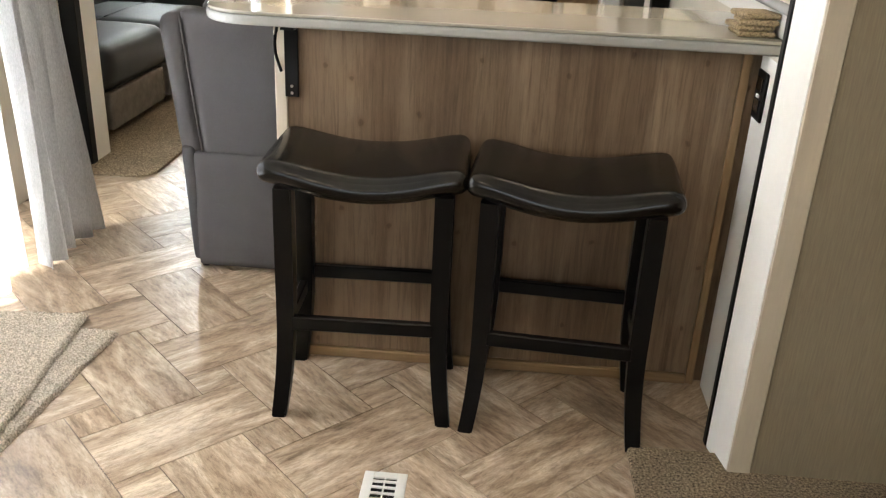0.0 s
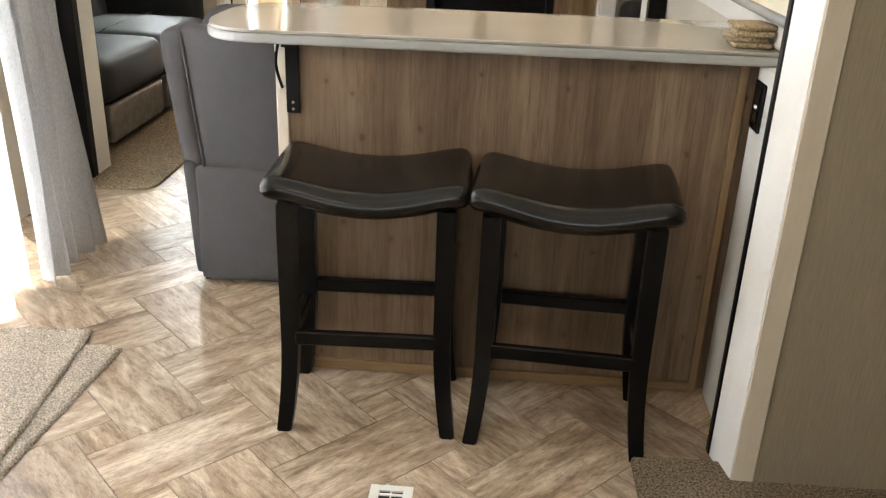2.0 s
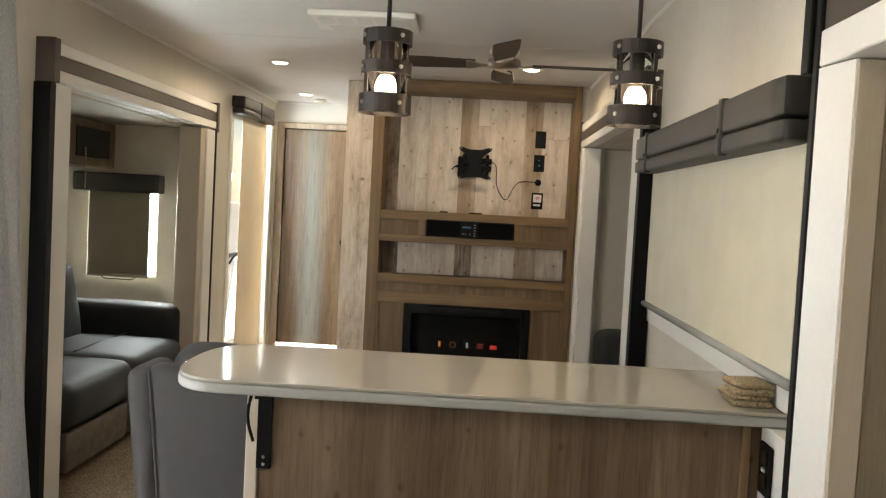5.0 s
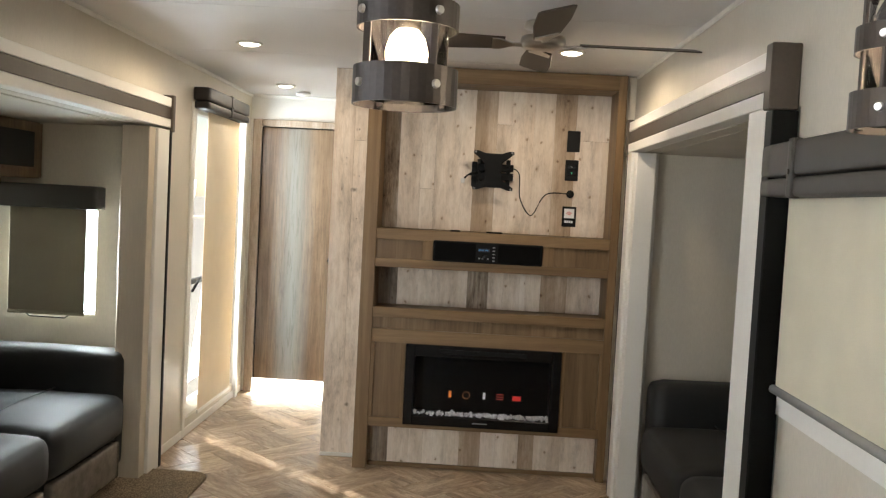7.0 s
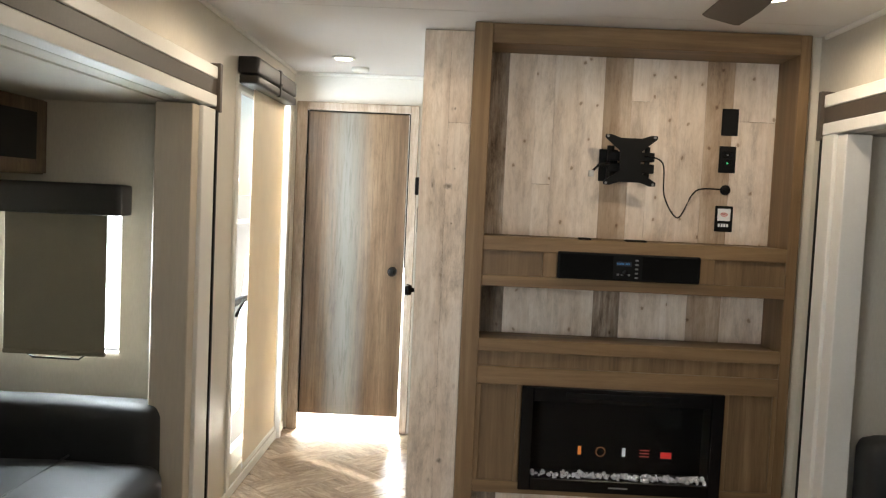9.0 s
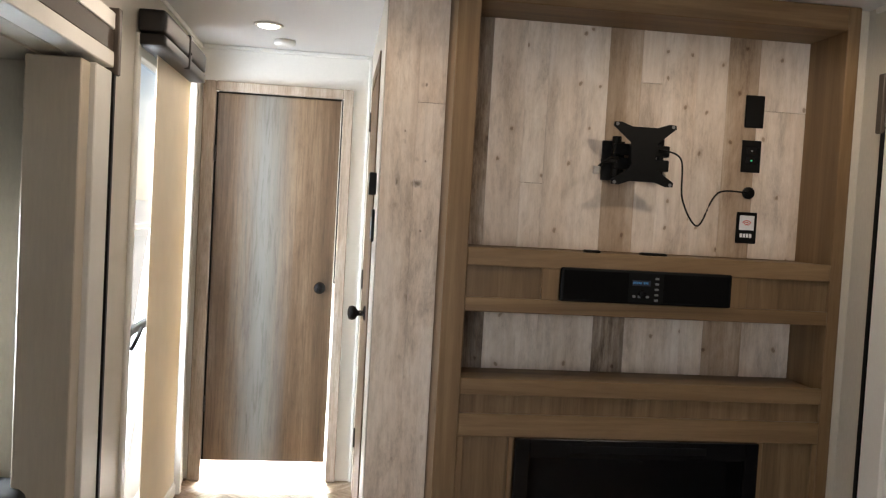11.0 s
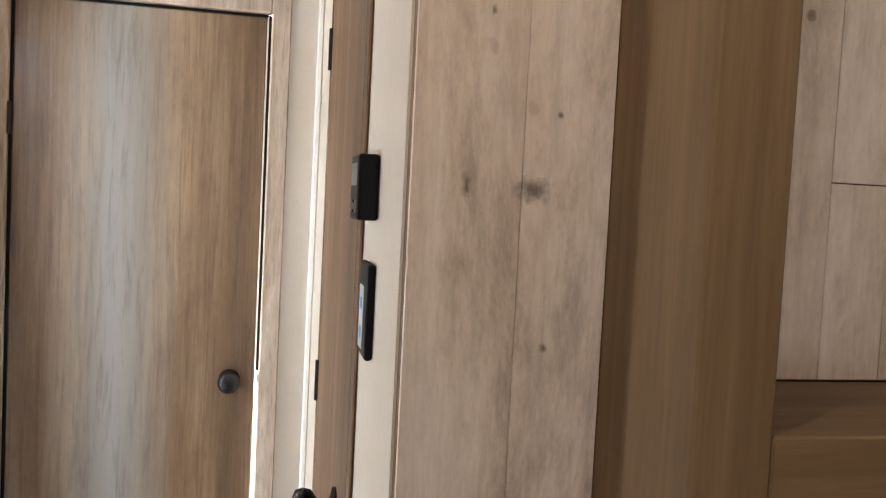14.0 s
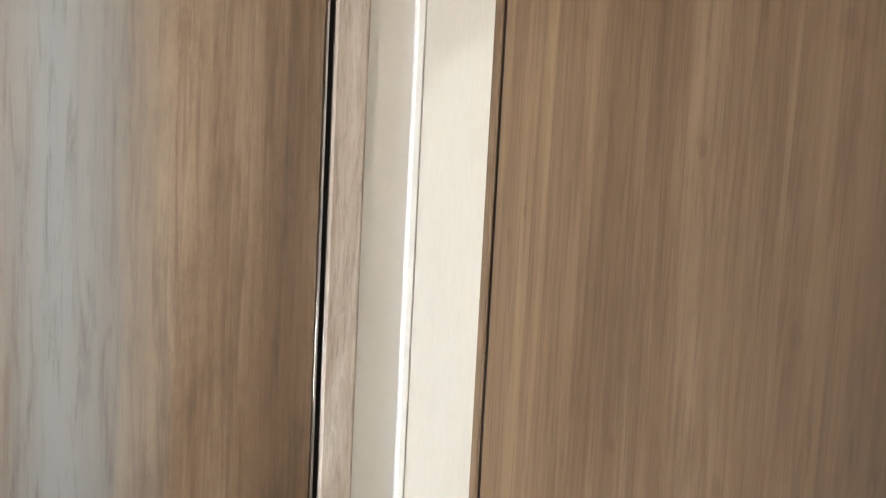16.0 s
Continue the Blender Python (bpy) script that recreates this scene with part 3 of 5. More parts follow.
# near right slide
structure("jamb", prism([(0.851, 3.262), (0.872, 3.153), (XR, 3.153), (XR, 3.262)], 0, 1.655, "z", 0.002), M_WHITE, "white jamb of a slide-out opening", "door jamb")
jamb(0.848, XR, 3.265, 3.290, 2.0, M_BLACK, "black rubber seal post of a slide-out")
jamb(0.873, 0.926, 3.146, 3.1525, 1.654, M_BEIGE, "beige trim strip of a slide-out wall")
head = thing("slide_header", (0.845, 2.2, 1.656), "white header board with a brown stripe over a slide-out", "header", "slide-out headers", "structure")
part("lower_board", B(0.852, XR, 1.2, 3.295, 1.657, 1.725, 0.003), M_WHITE, head)
part("stripe", B(0.857, XR, 1.2, 3.295, 1.7255, 1.83, 0.003), M_STRIPE, head, "brown inset stripe")
part("upper_board", B(0.852, XR, 1.2, 3.295, 1.8305, 1.88, 0.003), M_WHITE, head)
part("end_cap", B(0.842, XR, 3.296, 3.335, 1.65, 1.95, 0.003), M_BLACK, head, "black end cap")


# ---- the bar ----
def counter_outline(x0, x1, y0, y1, r, inset=0.0, n=14):
    out = [(x1, y0 + inset), (x1, y1 - inset)]
    ry = (y1 - y0) / 2
    cy = (y0 + y1) / 2
    for i in range(2 * n + 1):
        a = math.pi / 2 + math.pi * i / (2 * n)
        s = abs(math.sin(a)) ** 0.75 * (1 if math.sin(a) >= 0 else -1)
        k = abs(math.cos(a)) ** 0.75 * -1
        out.append((x0 + inset + r + k * r, cy + s * (ry - inset)))
    return out


worktop = thing("bar_worktop", (0.2, 3.75, 0.913), "cream laminate bar worktop with a rounded end", "worktop")
part("top", prism(counter_outline(-0.475, XR, 3.505, 4.01, 0.17, 0.003), 0.9375, 0.946, "z", 0.003), M_COUNTER, worktop)
part("edge_band", prism(counter_outline(-0.475, XR, 3.505, 4.01, 0.17), 0.913, 0.937, "z", 0.007, 3), M_EDGE, worktop, "pale grey rounded edge band")
bar = thing("bar_cabinet", (0.33, 3.75, 0), "wood-look breakfast bar base with trim strips", "cabinet")
part("front_panel", B(-0.246, 0.850, 3.560, 3.575, 0.03, 0.912, 0.001), M_BAR, bar)
part("body", B(-0.265, 0.925, 3.5755, 3.95, 0, 0.911, 0.002), M_BAR, bar)
part("edge_strip", B(-0.275, -0.246, 3.552, 3.59, 0, 0.912, 0.002), M_BEIGE, bar, "pale wood corner strip")
part("edge_strip", B(0.850, 0.872, 3.552, 3.575, 0, 0.912, 0.002), M_FRAME, bar, "brown corner strip")
part("base_strip", B(-0.246, 0.850, 3.548, 3.572, 0.0, 0.03, 0.003), M_FRAMEX, bar, "brown base strip")

# iron bracket under the overhang
bracket = thing("shelf_bracket", (-0.23, 3.55, 0.74), "black iron bracket under the worktop", "bracket")
leg = part("wall_leg", B(-0.248, -0.214, 3.546, 3.5515, 0.738, 0.912, 0.001), M_BLACK, bracket)
for z in (0.748, 0.765):
    part("screw", lathe([(0.004, 0), (0.003, -0.002)], (-0.231, 3.546, z), 10, "y"), M_STEEL, leg)
bm = bmesh.new()
tube(bm, [(-0.256 - 0.012 * math.sin(i / 10 * 3.1), 3.546 - 0.030 * (i / 10) ** 1.6, 0.80 + 0.0112 * i) for i in range(11)], 0.004)
part("brace", bm, M_BLACK, bracket, smooth=True)
part("top_leg", B(-0.248, -0.214, 3.51, 3.5455, 0.906, 0.9125, 0.001), M_BLACK, bracket)


# ---- things ----
def stool(at, turn):
    """Saddle stool: a curved padded seat on four splayed legs."""
    s = thing("bar_stool", (0, 0, 0), "black saddle-seat bar stool with padded leather top", "stool", "bar stools")
    W, D = 0.236, 0.166
    def saddle(p):
        return Vector((p.x, p.y, p.z + 0.055 * (p.x / W) ** 2 - 0.012 * (abs(p.x) / W) ** 6 * 2))
    part("seat", soft(-W, W, -D, D, 0.580, 0.636, 0.027, (0.002, 0.008, 0.010), 18, saddle, 0.003), M_LEATHER, s, "black leather saddle cushion", True)
    bm = bmesh.new()
    out = []
    n = 12
    for i in range(n + 1):
        x = -0.205 + 0.41 * i / n
        out.append((x, 0.588 + 0.055 * (x / W) ** 2))
    low = [(x, 0.574 + 0.05 * (x / W) ** 2) for x, z in out[::-1]]
    for y0 in (-0.135, 0.115):
        part("apron", prism(out + low, y0, y0 + 0.02, "y"), M_STOOL, s)
    for x0 in (-0.19, 0.17):
        part("side_apron", B(x0, x0 + 0.02, -0.115, 0.115, 0.575, 0.62, 0.001), M_STOOL, s)
    for sx in (-1, 1):
        for sy in (-1, 1):
            bm = bmesh.new()
            rings = []
            for i in range(13):
                z = 0.60 * i / 12
                f = max(0.0, 1 - z / 0.30)
                cx, cy = sx * (0.183 + 0.022 * f * f), sy * (0.122 + 0.016 * f * f)
                w = 0.021 - 0.003 * f
                rings.append([bm.verts.new((cx + a * w, cy + b * w, z)) for a, b in ((-1, -1), (1, -1), (1, 1), (-1, 1))])
            for p, q in zip(rings, rings[1:]):
                for k in range(4):
                    bm.faces.new((p[k], p[(k + 1) % 4], q[(k + 1) % 4], q[k]))
            bm.faces.new(rings[0][::-1])
            bm.faces.new(rings[-1])
            bmesh.ops.bevel(bm, geom=[e for e in bm.edges if abs((e.verts[0].co - e.verts[1].co).z) > 0.02], offset=0.004, segments=2, affect="EDGES")
            part("leg", bm, M_STOOL, s)
    for y, z in ((-0.135, 0.262), (0.135, 0.275)):
        part("stretcher", B(-0.17, 0.17, y - 0.010, y + 0.010, z - 0.018, z + 0.018, 0.003), M_STOOL, s)
    for x in (-0.186, 0.186):
        part("stretcher", B(x - 0.010, x + 0.010, -0.115, 0.115, 0.225, 0.26, 0.003), M_STOOL, s)
    s.matrix_basis = pose(at[0], at[1], 0, 0, 0, turn)
    return s


st = stool((-0.010, 3.40), 2)
copy_thing(st, pose(0.472, 3.378, 0, 0, 0, -4))


# recliner beside the bar
def recliner():
    r = thing("recliner", (-0.45, 4.45, 0), "grey upholstered recliner armchair seen from behind", "armchair")
    def taper(p):
        return Vector((p.x + 0.115 * max(0.0, 0.86 - p.z) * max(0.0, min(1.0, (-0.50 - p.x) / 0.21)), p.y, p.z))
    part("back_panel", soft(-0.712, -0.29, 4.055, 4.14, 0.385, 0.855, 0.03, (0, 0.012, 0), 12, taper, 0.003), M_GREY, r, smooth=True)
    part("back_skirt", soft(-0.685, -0.285, 4.040, 4.09, 0.02, 0.415, 0.014, (0, 0.006, 0), 12, lambda p: Vector((p.x, p.y - 0.012 * (0.4 - p.z), p.z)), 0.005), M_GREY, r, smooth=True)
    part("wing", soft(-0.785, -0.695, 4.070, 4.30, 0.375, 0.84, 0.04, (0.006, 0.012, 0), 12, lambda p: Vector((p.x + 0.105 * (0.86 - p.z), p.y, p.z)), 0.004), M_GREY, r, smooth=True)
    part("side_skirt", soft(-0.728, -0.683, 4.052, 4.85, 0.03, 0.43, 0.018, (0.004, 0, 0), 10, lambda p: Vector((p.x + 0.05 * (0.4 - p.z), p.y, p.z)), 0.003), M_GREY, r, smooth=True)
    bm = bmesh.new()
    tube(bm, [(-0.700 + 0.109 * max(0, 0.86 - z) * 0.95, 4.054, z) for z in [0.40 + 0.44 * k / 12 for k in range(13)]], 0.004, 6)
    part("piping", bm, M_GREY, r, smooth=True)
    part("backrest", soft(-0.68, -0.42, 4.14, 4.30, 0.42, 0.895, 0.07, (0, 0.02, 0.01), 10), M_GREY, r, smooth=True)
    part("seat", soft(-0.64, -0.28, 4.30, 4.85, 0.22, 0.47, 0.05, (0, 0.01, 0.02), 10), M_GREY, r, smooth=True)
    part("armrest", soft(-0.76, -0.63, 4.28, 4.86, 0.40, 0.60, 0.05, (0, 0, 0.01), 10), M_GREY, r, smooth=True)
    part("tag", B(-0.7375, -0.7355, 4.10, 4.115, 0.24, 0.30, 0), M_WHITE, r, "white sewn-in tag")
    for x in (-0.68, -0.30):
        for y in (4.09, 4.80):
            part("foot", lathe([(0.012, 0), (0.016, 0.03)], (x, y, 0), 12), M_BLACK, r)
    return r


recliner()


def sofa(side, name_label):
    """Two-seat sofa along the outer wall of a slide-out."""
    xf, xb = (-1.56, -2.56) if side < 0 else (0.95, 1.93)
    def S(x0, x1, *r, **k):
        return soft(min(x0, x1), max(x0, x1), *r, **k)
    s = thing("sofa", ((xf + xb) / 2, 6.1, 0), name_label, "sofa", "slide-out sofas")
    d = -1 if side < 0 else 1
    part("armrest", S(xf + d * 0.05, xb, 6.86, 7.05, 0.06, 0.655, r=0.06, puff=(0, 0.008, 0.006), n=10, wob=0.002), M_SOFA, s, smooth=True)
    part("armrest", S(xf + d * 0.05, xb, 5.20, 5.36, 0.06, 0.655, r=0.06, puff=(0, 0.008, 0.006), n=10, wob=0.002), M_SOFA, s, smooth=True)
    part("base", S(xf + d * 0.06, xb, 5.34, 6.88, 0.04, 0.26, r=0.02), M_SOFA, s, smooth=True)
    for y0, y1 in ((5.37, 6.11), (6.115, 6.855)):
        part("seat_cushion", S(xf + d * 0.0, xf + d * 0.70, y0, y1, 0.245, 0.46, r=0.06, puff=(0.015, 0.0, 0.022), n=12, wob=0.003), M_SOFA, s, smooth=True)
        part("back_cushion", S(xf + d * 0.60, xb, y0, y1, 0.40, 0.92, r=0.09, puff=(0.03, 0, 0.02), n=12, bend=lambda p: Vector((p.x + d * 0.18 * (p.z - 0.4), p.y, p.z)), wob=0.004), M_SOFA, s, smooth=True)
        seat_bm = bmesh.new()
        tube(seat_bm, [(xf + d * (0.35), y0 + 0.02 + (y1 - y0 - 0.04) * k / 12, 0.474 + 0.006 * math.sin(math.pi * k / 12)) for k in range(13)], 0.004, 6)
        part("piping", seat_bm, M_SOFA, s, smooth=True)
        part("footrest", S(xf + d * 0.015, xf + d * 0.06, y0 + 0.03, y1 - 0.03, 0.05, 0.235, r=0.015), M_PLASTIC, s, "footrest panel wrapped in clear plastic", True)
    return s


M_PLASTIC = speckled("plastic_wrapped_fabric", (0.13, 0.115, 0.10), 0.18, 18, 0.25, 0.5, 0.006)
sofa(-1, "charcoal two-seat sofa under the slide-out window")
sofa(1, "charcoal two-seat sofa in a shaded slide-out")


def overhead(side):
    xf, xb = (-2.12, -2.59) if side < 0 else (1.46, 1.94)
    a, c = min(xf, xb), max(xf, xb)
    k = thing("overhead_cabinet", ((a + c) / 2, 6.1, 1.5), "taupe wood overhead cabinet with black door panels", "cabinet", "overhead cabinets")
    part("body", B(a + (0.012 if side > 0 else 0), c - (0.012 if side < 0 else 0), 5.14, 7.06, 1.49, 1.772, 0.002), M_BAR, k)
    q0, q1 = (xf - 0.012, xf) if side < 0 else (xf, xf + 0.012)
    e0, e1 = (xf, xf + 0.006) if side < 0 else (xf - 0.006, xf)
    for i in range(3):
        y0 = 5.16 + 0.637 * i
        dr = part("door", B(q0, q1, y0, y0 + 0.625, 1.495, 1.768, 0.002), M_BAR, k)
        part("panel", B(e0, e1, y0 + 0.09, y0 + 0.535, 1.545, 1.72, 0.001), M_BLACKGLOSS, dr, "black gloss inset panel")


overhead(-1)
overhead(1)


# carpets in the slide-outs, and the loose rugs
def rounded_rect(x0, x1, y0, y1, r, n=6):
    out = []
    for cx, cy, a0 in ((x1 - r, y1 - r, 0), (x0 + r, y1 - r, 90), (x0 + r, y0 + r, 180), (x1 - r, y0 + r, 270)):
        for i in range(n + 1):
            a = radians(a0 + 90 * i / n)
            out.append((cx + r * math.cos(a), cy + r * math.sin(a)))
    return out


tagged(part("carpet", prism(rounded_rect(-2.6, -1.20, 4.90, 7.10, 0.10), 0.0, 0.014, "z", 0.005), M_CARPET), "beige cut-pile carpet in a slide-out", "carpet")
tagged(part("carpet", prism(rounded_rect(0.80, 1.95, 5.10, 7.10, 0.06), 0.0, 0.014, "z", 0.005), M_CARPET), "beige cut-pile carpet in a slide-out", "carpet")
tagged(part("carpet", prism(rounded_rect(0.65, 1.95, 1.3, 3.22, 0.02), 0.0, 0.018, "z", 0.006), M_CARPET), "beige cut-pile carpet flap on the floor", "carpet")


def turned(outline, cx, cy, deg):
    a = radians(deg)
    return [(cx + x * math.cos(a) - y * math.sin(a), cy + x * math.sin(a) + y * math.cos(a)) for x, y in outline]


def pile(w, d, cx, cy, deg, z0, seed, step=0.007):
    """A mat of tufts: a jittered grid with a turned-down edge."""
    rr = random.Random(seed)
    nx, ny = int(w / step), int(d / step)
    a = radians(deg)
    bm = bmesh.new()
    rows = []
    for j in range(ny + 1):
        row = []
        for i in range(nx + 1):
            edge = i in (0, nx) or j in (0, ny)
            x, y = -w + w * i / nx, -d + d * j / ny
            x += rr.uniform(-0.0025, 0.0025)
            y += rr.uniform(-0.0025, 0.0025)
            z = z0 if edge else z0 + 0.010 + rr.uniform(-0.004, 0.004) + 0.003 * noise.noise((x * 9, y * 9, seed))
            row.append(bm.verts.new((cx + x * math.cos(a) - y * math.sin(a), cy + x * math.sin(a) + y * math.cos(a), z)))
        rows.append(row)
    for p, q in zip(rows, rows[1:]):
        for i in range(nx):
            bm.faces.new((p[i], p[i + 1], q[i + 1], q[i]))
    return bm


tagged(part("rug", pile(0.75, 0.95, -0.765, 3.58, -3, 0.001, 1), M_RUG, smooth=True), "oatmeal loop-pile floor mat lying underneath", "rug", "loose mats")
tagged(part("rug", pile(0.65, 0.95, -0.885, 3.645, 6, 0.015, 2), M_RUG, smooth=True), "oatmeal loop-pile floor mat lying on top", "rug", "loose mats")


# ---- windows and doors ----
def valance(name, x0, x1, y0, y1, z0, z1, front, label, straps):
    """A padded box over a shade, with a stitched seam and strap trims; front is the face's axis and sign."""
    v = thing(name, ((x0 + x1) / 2, (y0 + y1) / 2, z0), label, "valance", "window valances")
    zm = z0 + (z1 - z0) * 0.36
    part("upper_pad", soft(x0, x1, y0, y1, zm + 0.001, z1, 0.012, (0, 0, 0), 6), M_VALANCE, v, smooth=True)
    part("lower_pad", soft(x0, x1, y0, y1, z0, zm - 0.001, 0.012, (0, 0, 0), 6), M_VALANCE, v, smooth=True)
    for s in straps:
        if front == "-x":
            part("strap", soft(x0 - 0.006, x0 + 0.02, s - 0.018, s + 0.018, z0 - 0.004, z1 + 0.004, 0.006, n=4), M_VALANCE, v, smooth=True)
            part("stud", lathe([(0.007, 0), (0.005, -0.004)], (x0 - 0.006, s, z0 + 0.06), 10, "x"), M_BRONZE, v)
        if front == "+x":
            part("strap", soft(x1 - 0.02, x1 + 0.006, s - 0.018, s + 0.018, z0 - 0.004, z1 + 0.004, 0.006, n=4), M_VALANCE, v, smooth=True)
            part("stud", lathe([(0.007, 0), (0.005, 0.004)], (x1 + 0.006, s, z0 + 0.06), 10, "x"), M_BRONZE, v)
    return v


# kitchen window
valance("window_valance", 0.835, XR - 0.001, 3.40, 5.055, 1.530, 1.668, "-x", "dark grey padded valance over the bar window", (3.85, 4.83))
sh = thing("roller_shade", (0.905, 4.1, 1.06), "cream roller shade pulled down over the bar window", "shade")
part("cloth", B(0.905, 0.908, 3.445, 5.02, 1.03, 1.60, 0), M_SHADE, sh)
bm = bmesh.new()
tube(bm, [(0.903, 3.44, 1.022), (0.903, 5.03, 1.022)], 0.012, 10)
part("hem_bar", bm, M_EDGE, sh, "grey hem bar", True)
w = thing("window_1", (0.96, 4.1, 1.1), "side window behind a roller shade", "window", "", "structure")
part("pane", B(0.962, 0.966, 3.36, 4.95, 1.10, 1.60, 0), M_GLASS, w).visible_shadow = False
for z0, z1 in ((1.10, 1.13), (1.57, 1.60)):
    part("window_frame", B(0.945, 0.985, 3.35, 4.95, z0, z1, 0.002), M_BLACK, w)
structure("wall_panel", B(0.921, 0.929, 3.36, 5.05, 0.95, 1.07, 0.001), M_WHITE, "white splash panel below the window", "wall panel")

# window at the end of the left slide
w = thing("window_2", (-2.06, 7.1, 0.8), "slide-out window with daylight behind its shade", "window", "", "structure")
part("pane", B(-2.29, -1.83, 7.110, 7.114, 0.80, 1.36, 0), M_GLASS, w).visible_shadow = False
for x0, x1, z0, z1 in ((-2.298, -2.284, 0.79, 1.37), (-1.836, -1.822, 0.79, 1.37)):
    part("window_frame", B(x0, x1, 7.085, 7.12, z0, z1, 0.002), M_WHITE, w)
for z0, z1 in ((0.79, 0.81), (1.35, 1.37)):
    part("window_frame", B(-2.284, -1.836, 7.085, 7.12, z0, z1, 0.002), M_WHITE, w)
v = thing("window_valance", (-2.06, 7.02, 1.34), "black padded valance over the slide-out window", "valance", "window valances")
part("pad", soft(-2.345, -1.79, 6.965, 7.078, 1.345, 1.465, 0.012, n=6), M_VALANCE, v, smooth=True)
sh = thing("roller_shade", (-2.06, 7.045, 0.81), "taupe roller shade with bright gaps at its sides", "shade")
part("cloth", B(-2.262, -1.868, 7.030, 7.033, 0.812, 1.36, 0), M_SHADE_DK, sh)
part("hem_bar", B(-2.264, -1.866, 7.026, 7.039, 0.80, 0.818, 0.003), M_SHADE_DK, sh)
bm = bmesh.new()
tube(bm, [(-2.17, 7.04, 0.80), (-2.15, 7.035, 0.788), (-1.97, 7.035, 0.786), (-1.95, 7.04, 0.80)], 0.004, 6)
part("pull_bar", bm, M_BLACK, sh, "black pull bar", True)

# entry door with its shade
d = thing("door_1", (-1.6, 8.27, 0.1), "white entry door with a tall glazed panel", "door", "", "structure")
part("stile", B(-1.625, -1.572, 7.745, 7.81, 0.10, 1.975, 0.003), M_WHITE, d)
part("stile", B(-1.625, -1.585, 8.77, 8.795, 0.10, 1.975, 0.003), M_WHITE, d)
part("bottom_rail", B(-1.625, -1.585, 7.81, 8.77, 0.10, 0.19, 0.003), M_WHITE, d)
part("top_rail", B(-1.625, -1.585, 7.81, 8.77, 1.93, 1.975, 0.003), M_WHITE, d)
part("mid_rail", B(-1.620, -1.590, 7.81, 8.77, 0.90, 0.93, 0.003), M_BLACK, d, "black mid rail")
part("mid_rail", B(-1.620, -1.590, 7.81, 8.77, 1.30, 1.32, 0.003), M_STEEL, d, "grey screen rail")
g = part("pane", B(-1.606, -1.602, 7.81, 8.77, 0.19, 1.93, 0), M_GLASS, d)
g.visible_shadow = False
bm = bmesh.new()
tube(bm, [(-1.575, 7.84, 0.86), (-1.56, 7.86, 0.90), (-1.56, 7.93, 0.93)], 0.008, 8)
part("handle", bm, M_BLACK, d, "black door handle", True)
for y0, y1 in ((7.70, 7.742), (8.80, 8.845)):
    part("door_frame", B(XL - 0.001, XL + (0.012 if y0 < 8 else 0.03), y0, y1, 0.0, 1.99, 0.003), M_WHITE, d)
valance("window_valance", XL + 0.001, -1.474, 7.71, 8.64, 1.948, 2.077, "+x", "dark grey padded valance over the entry door", (8.20,))
sh = thing("door_shade", (-1.55, 8.26, 0.1), "amber-lit cream shade over the entry door glass", "shade")
part("cloth", B(-1.541, -1.538, 7.915, 8.615, 0.12, 1.96, 0), M_SHADE_LIT, sh)
part("hem_bar", B(-1.545, -1.534, 7.913, 8.617, 0.10, 0.125, 0.003), M_WHITE, sh)

# hall door
d = thing("door_2", (-1.16, 9.03, 0.0), "closed greyed-oak hall door with a black knob", "door", "", "structure")
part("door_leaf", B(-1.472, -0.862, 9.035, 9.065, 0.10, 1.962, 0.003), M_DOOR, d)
part("seal", B(-0.8615, -0.8585, 9.030, 9.064, 0.10, 1.962, 0.0), M_STEEL, d, "pale edge strip")
# solid black strip in place of the shade in the latch-side slit
part("gap", B(-0.8580, -0.8505, 9.040, 9.066, 1.03, 1.968, 0.0), M_BLACK, d, "black strip for the shade in the gap beside the leaf")
for x0, x1 in ((-1.545, -1.482), (-0.850, -0.800)):
    part("door_frame", B(x0, x1, 9.018, 9.049, 0, 2.02, 0.004), M_FRAMEG, d)
part("door_frame", B(-1.482, -0.850, 9.018, 9.049, 1.97, 2.02, 0.004), M_FRAMEG, d)
# the hinge-side and top slits get their shade as black strips too
for x0, x1, z0, z1 in ((-1.4815, -1.4725, 0.10, 1.968), (-1.4725, -0.8585, 1.9625, 1.9695)):
    part("gap", B(x0, x1, 9.040, 9.066, z0, z1, 0.0), M_BLACK, d, "black strip for the shade in the gap beside the leaf")
part("knob", lathe([(0.026, 0), (0.028, -0.006), (0.012, -0.010), (0.011, -0.028), (0.024, -0.036), (0.029, -0.050), (0.026, -0.062), (0.012, -0.068)], (-0.925, 9.035, 1.008), 24, "y"), M_BLACKGLOSS, d, "black round knob", True)
part("latch", B(-0.857, -0.846, 9.020, 9.034, 1.00, 1.025, 0.001), M_STEEL, d, "steel latch")
for z in (0.35, 1.62):
    part("hinge", B(-1.481, -1.473, 9.020, 9.040, z, z + 0.08, 0.001), M_BRONZE, d)

# door in the hall side wall
d = thing("door_3", (-0.72, 8.38, 0.0), "closed taupe wood door beside the thermostat", "door", "", "structure")
part("door_leaf", B(-0.7195, -0.690, 7.956, 8.626, 0.03, 1.965, 0.003), M_BARX, d)
for y0, y1 in ((7.903, 7.947), (8.637, 8.665)):
    part("door_frame", B(-0.7205, -0.7155, y0, y1, 0, 2.03, 0.003), M_BARX, d)
part("door_frame", B(-0.7205, -0.7155, 7.947, 8.637, 1.975, 2.03, 0.003), M_BARX, d)
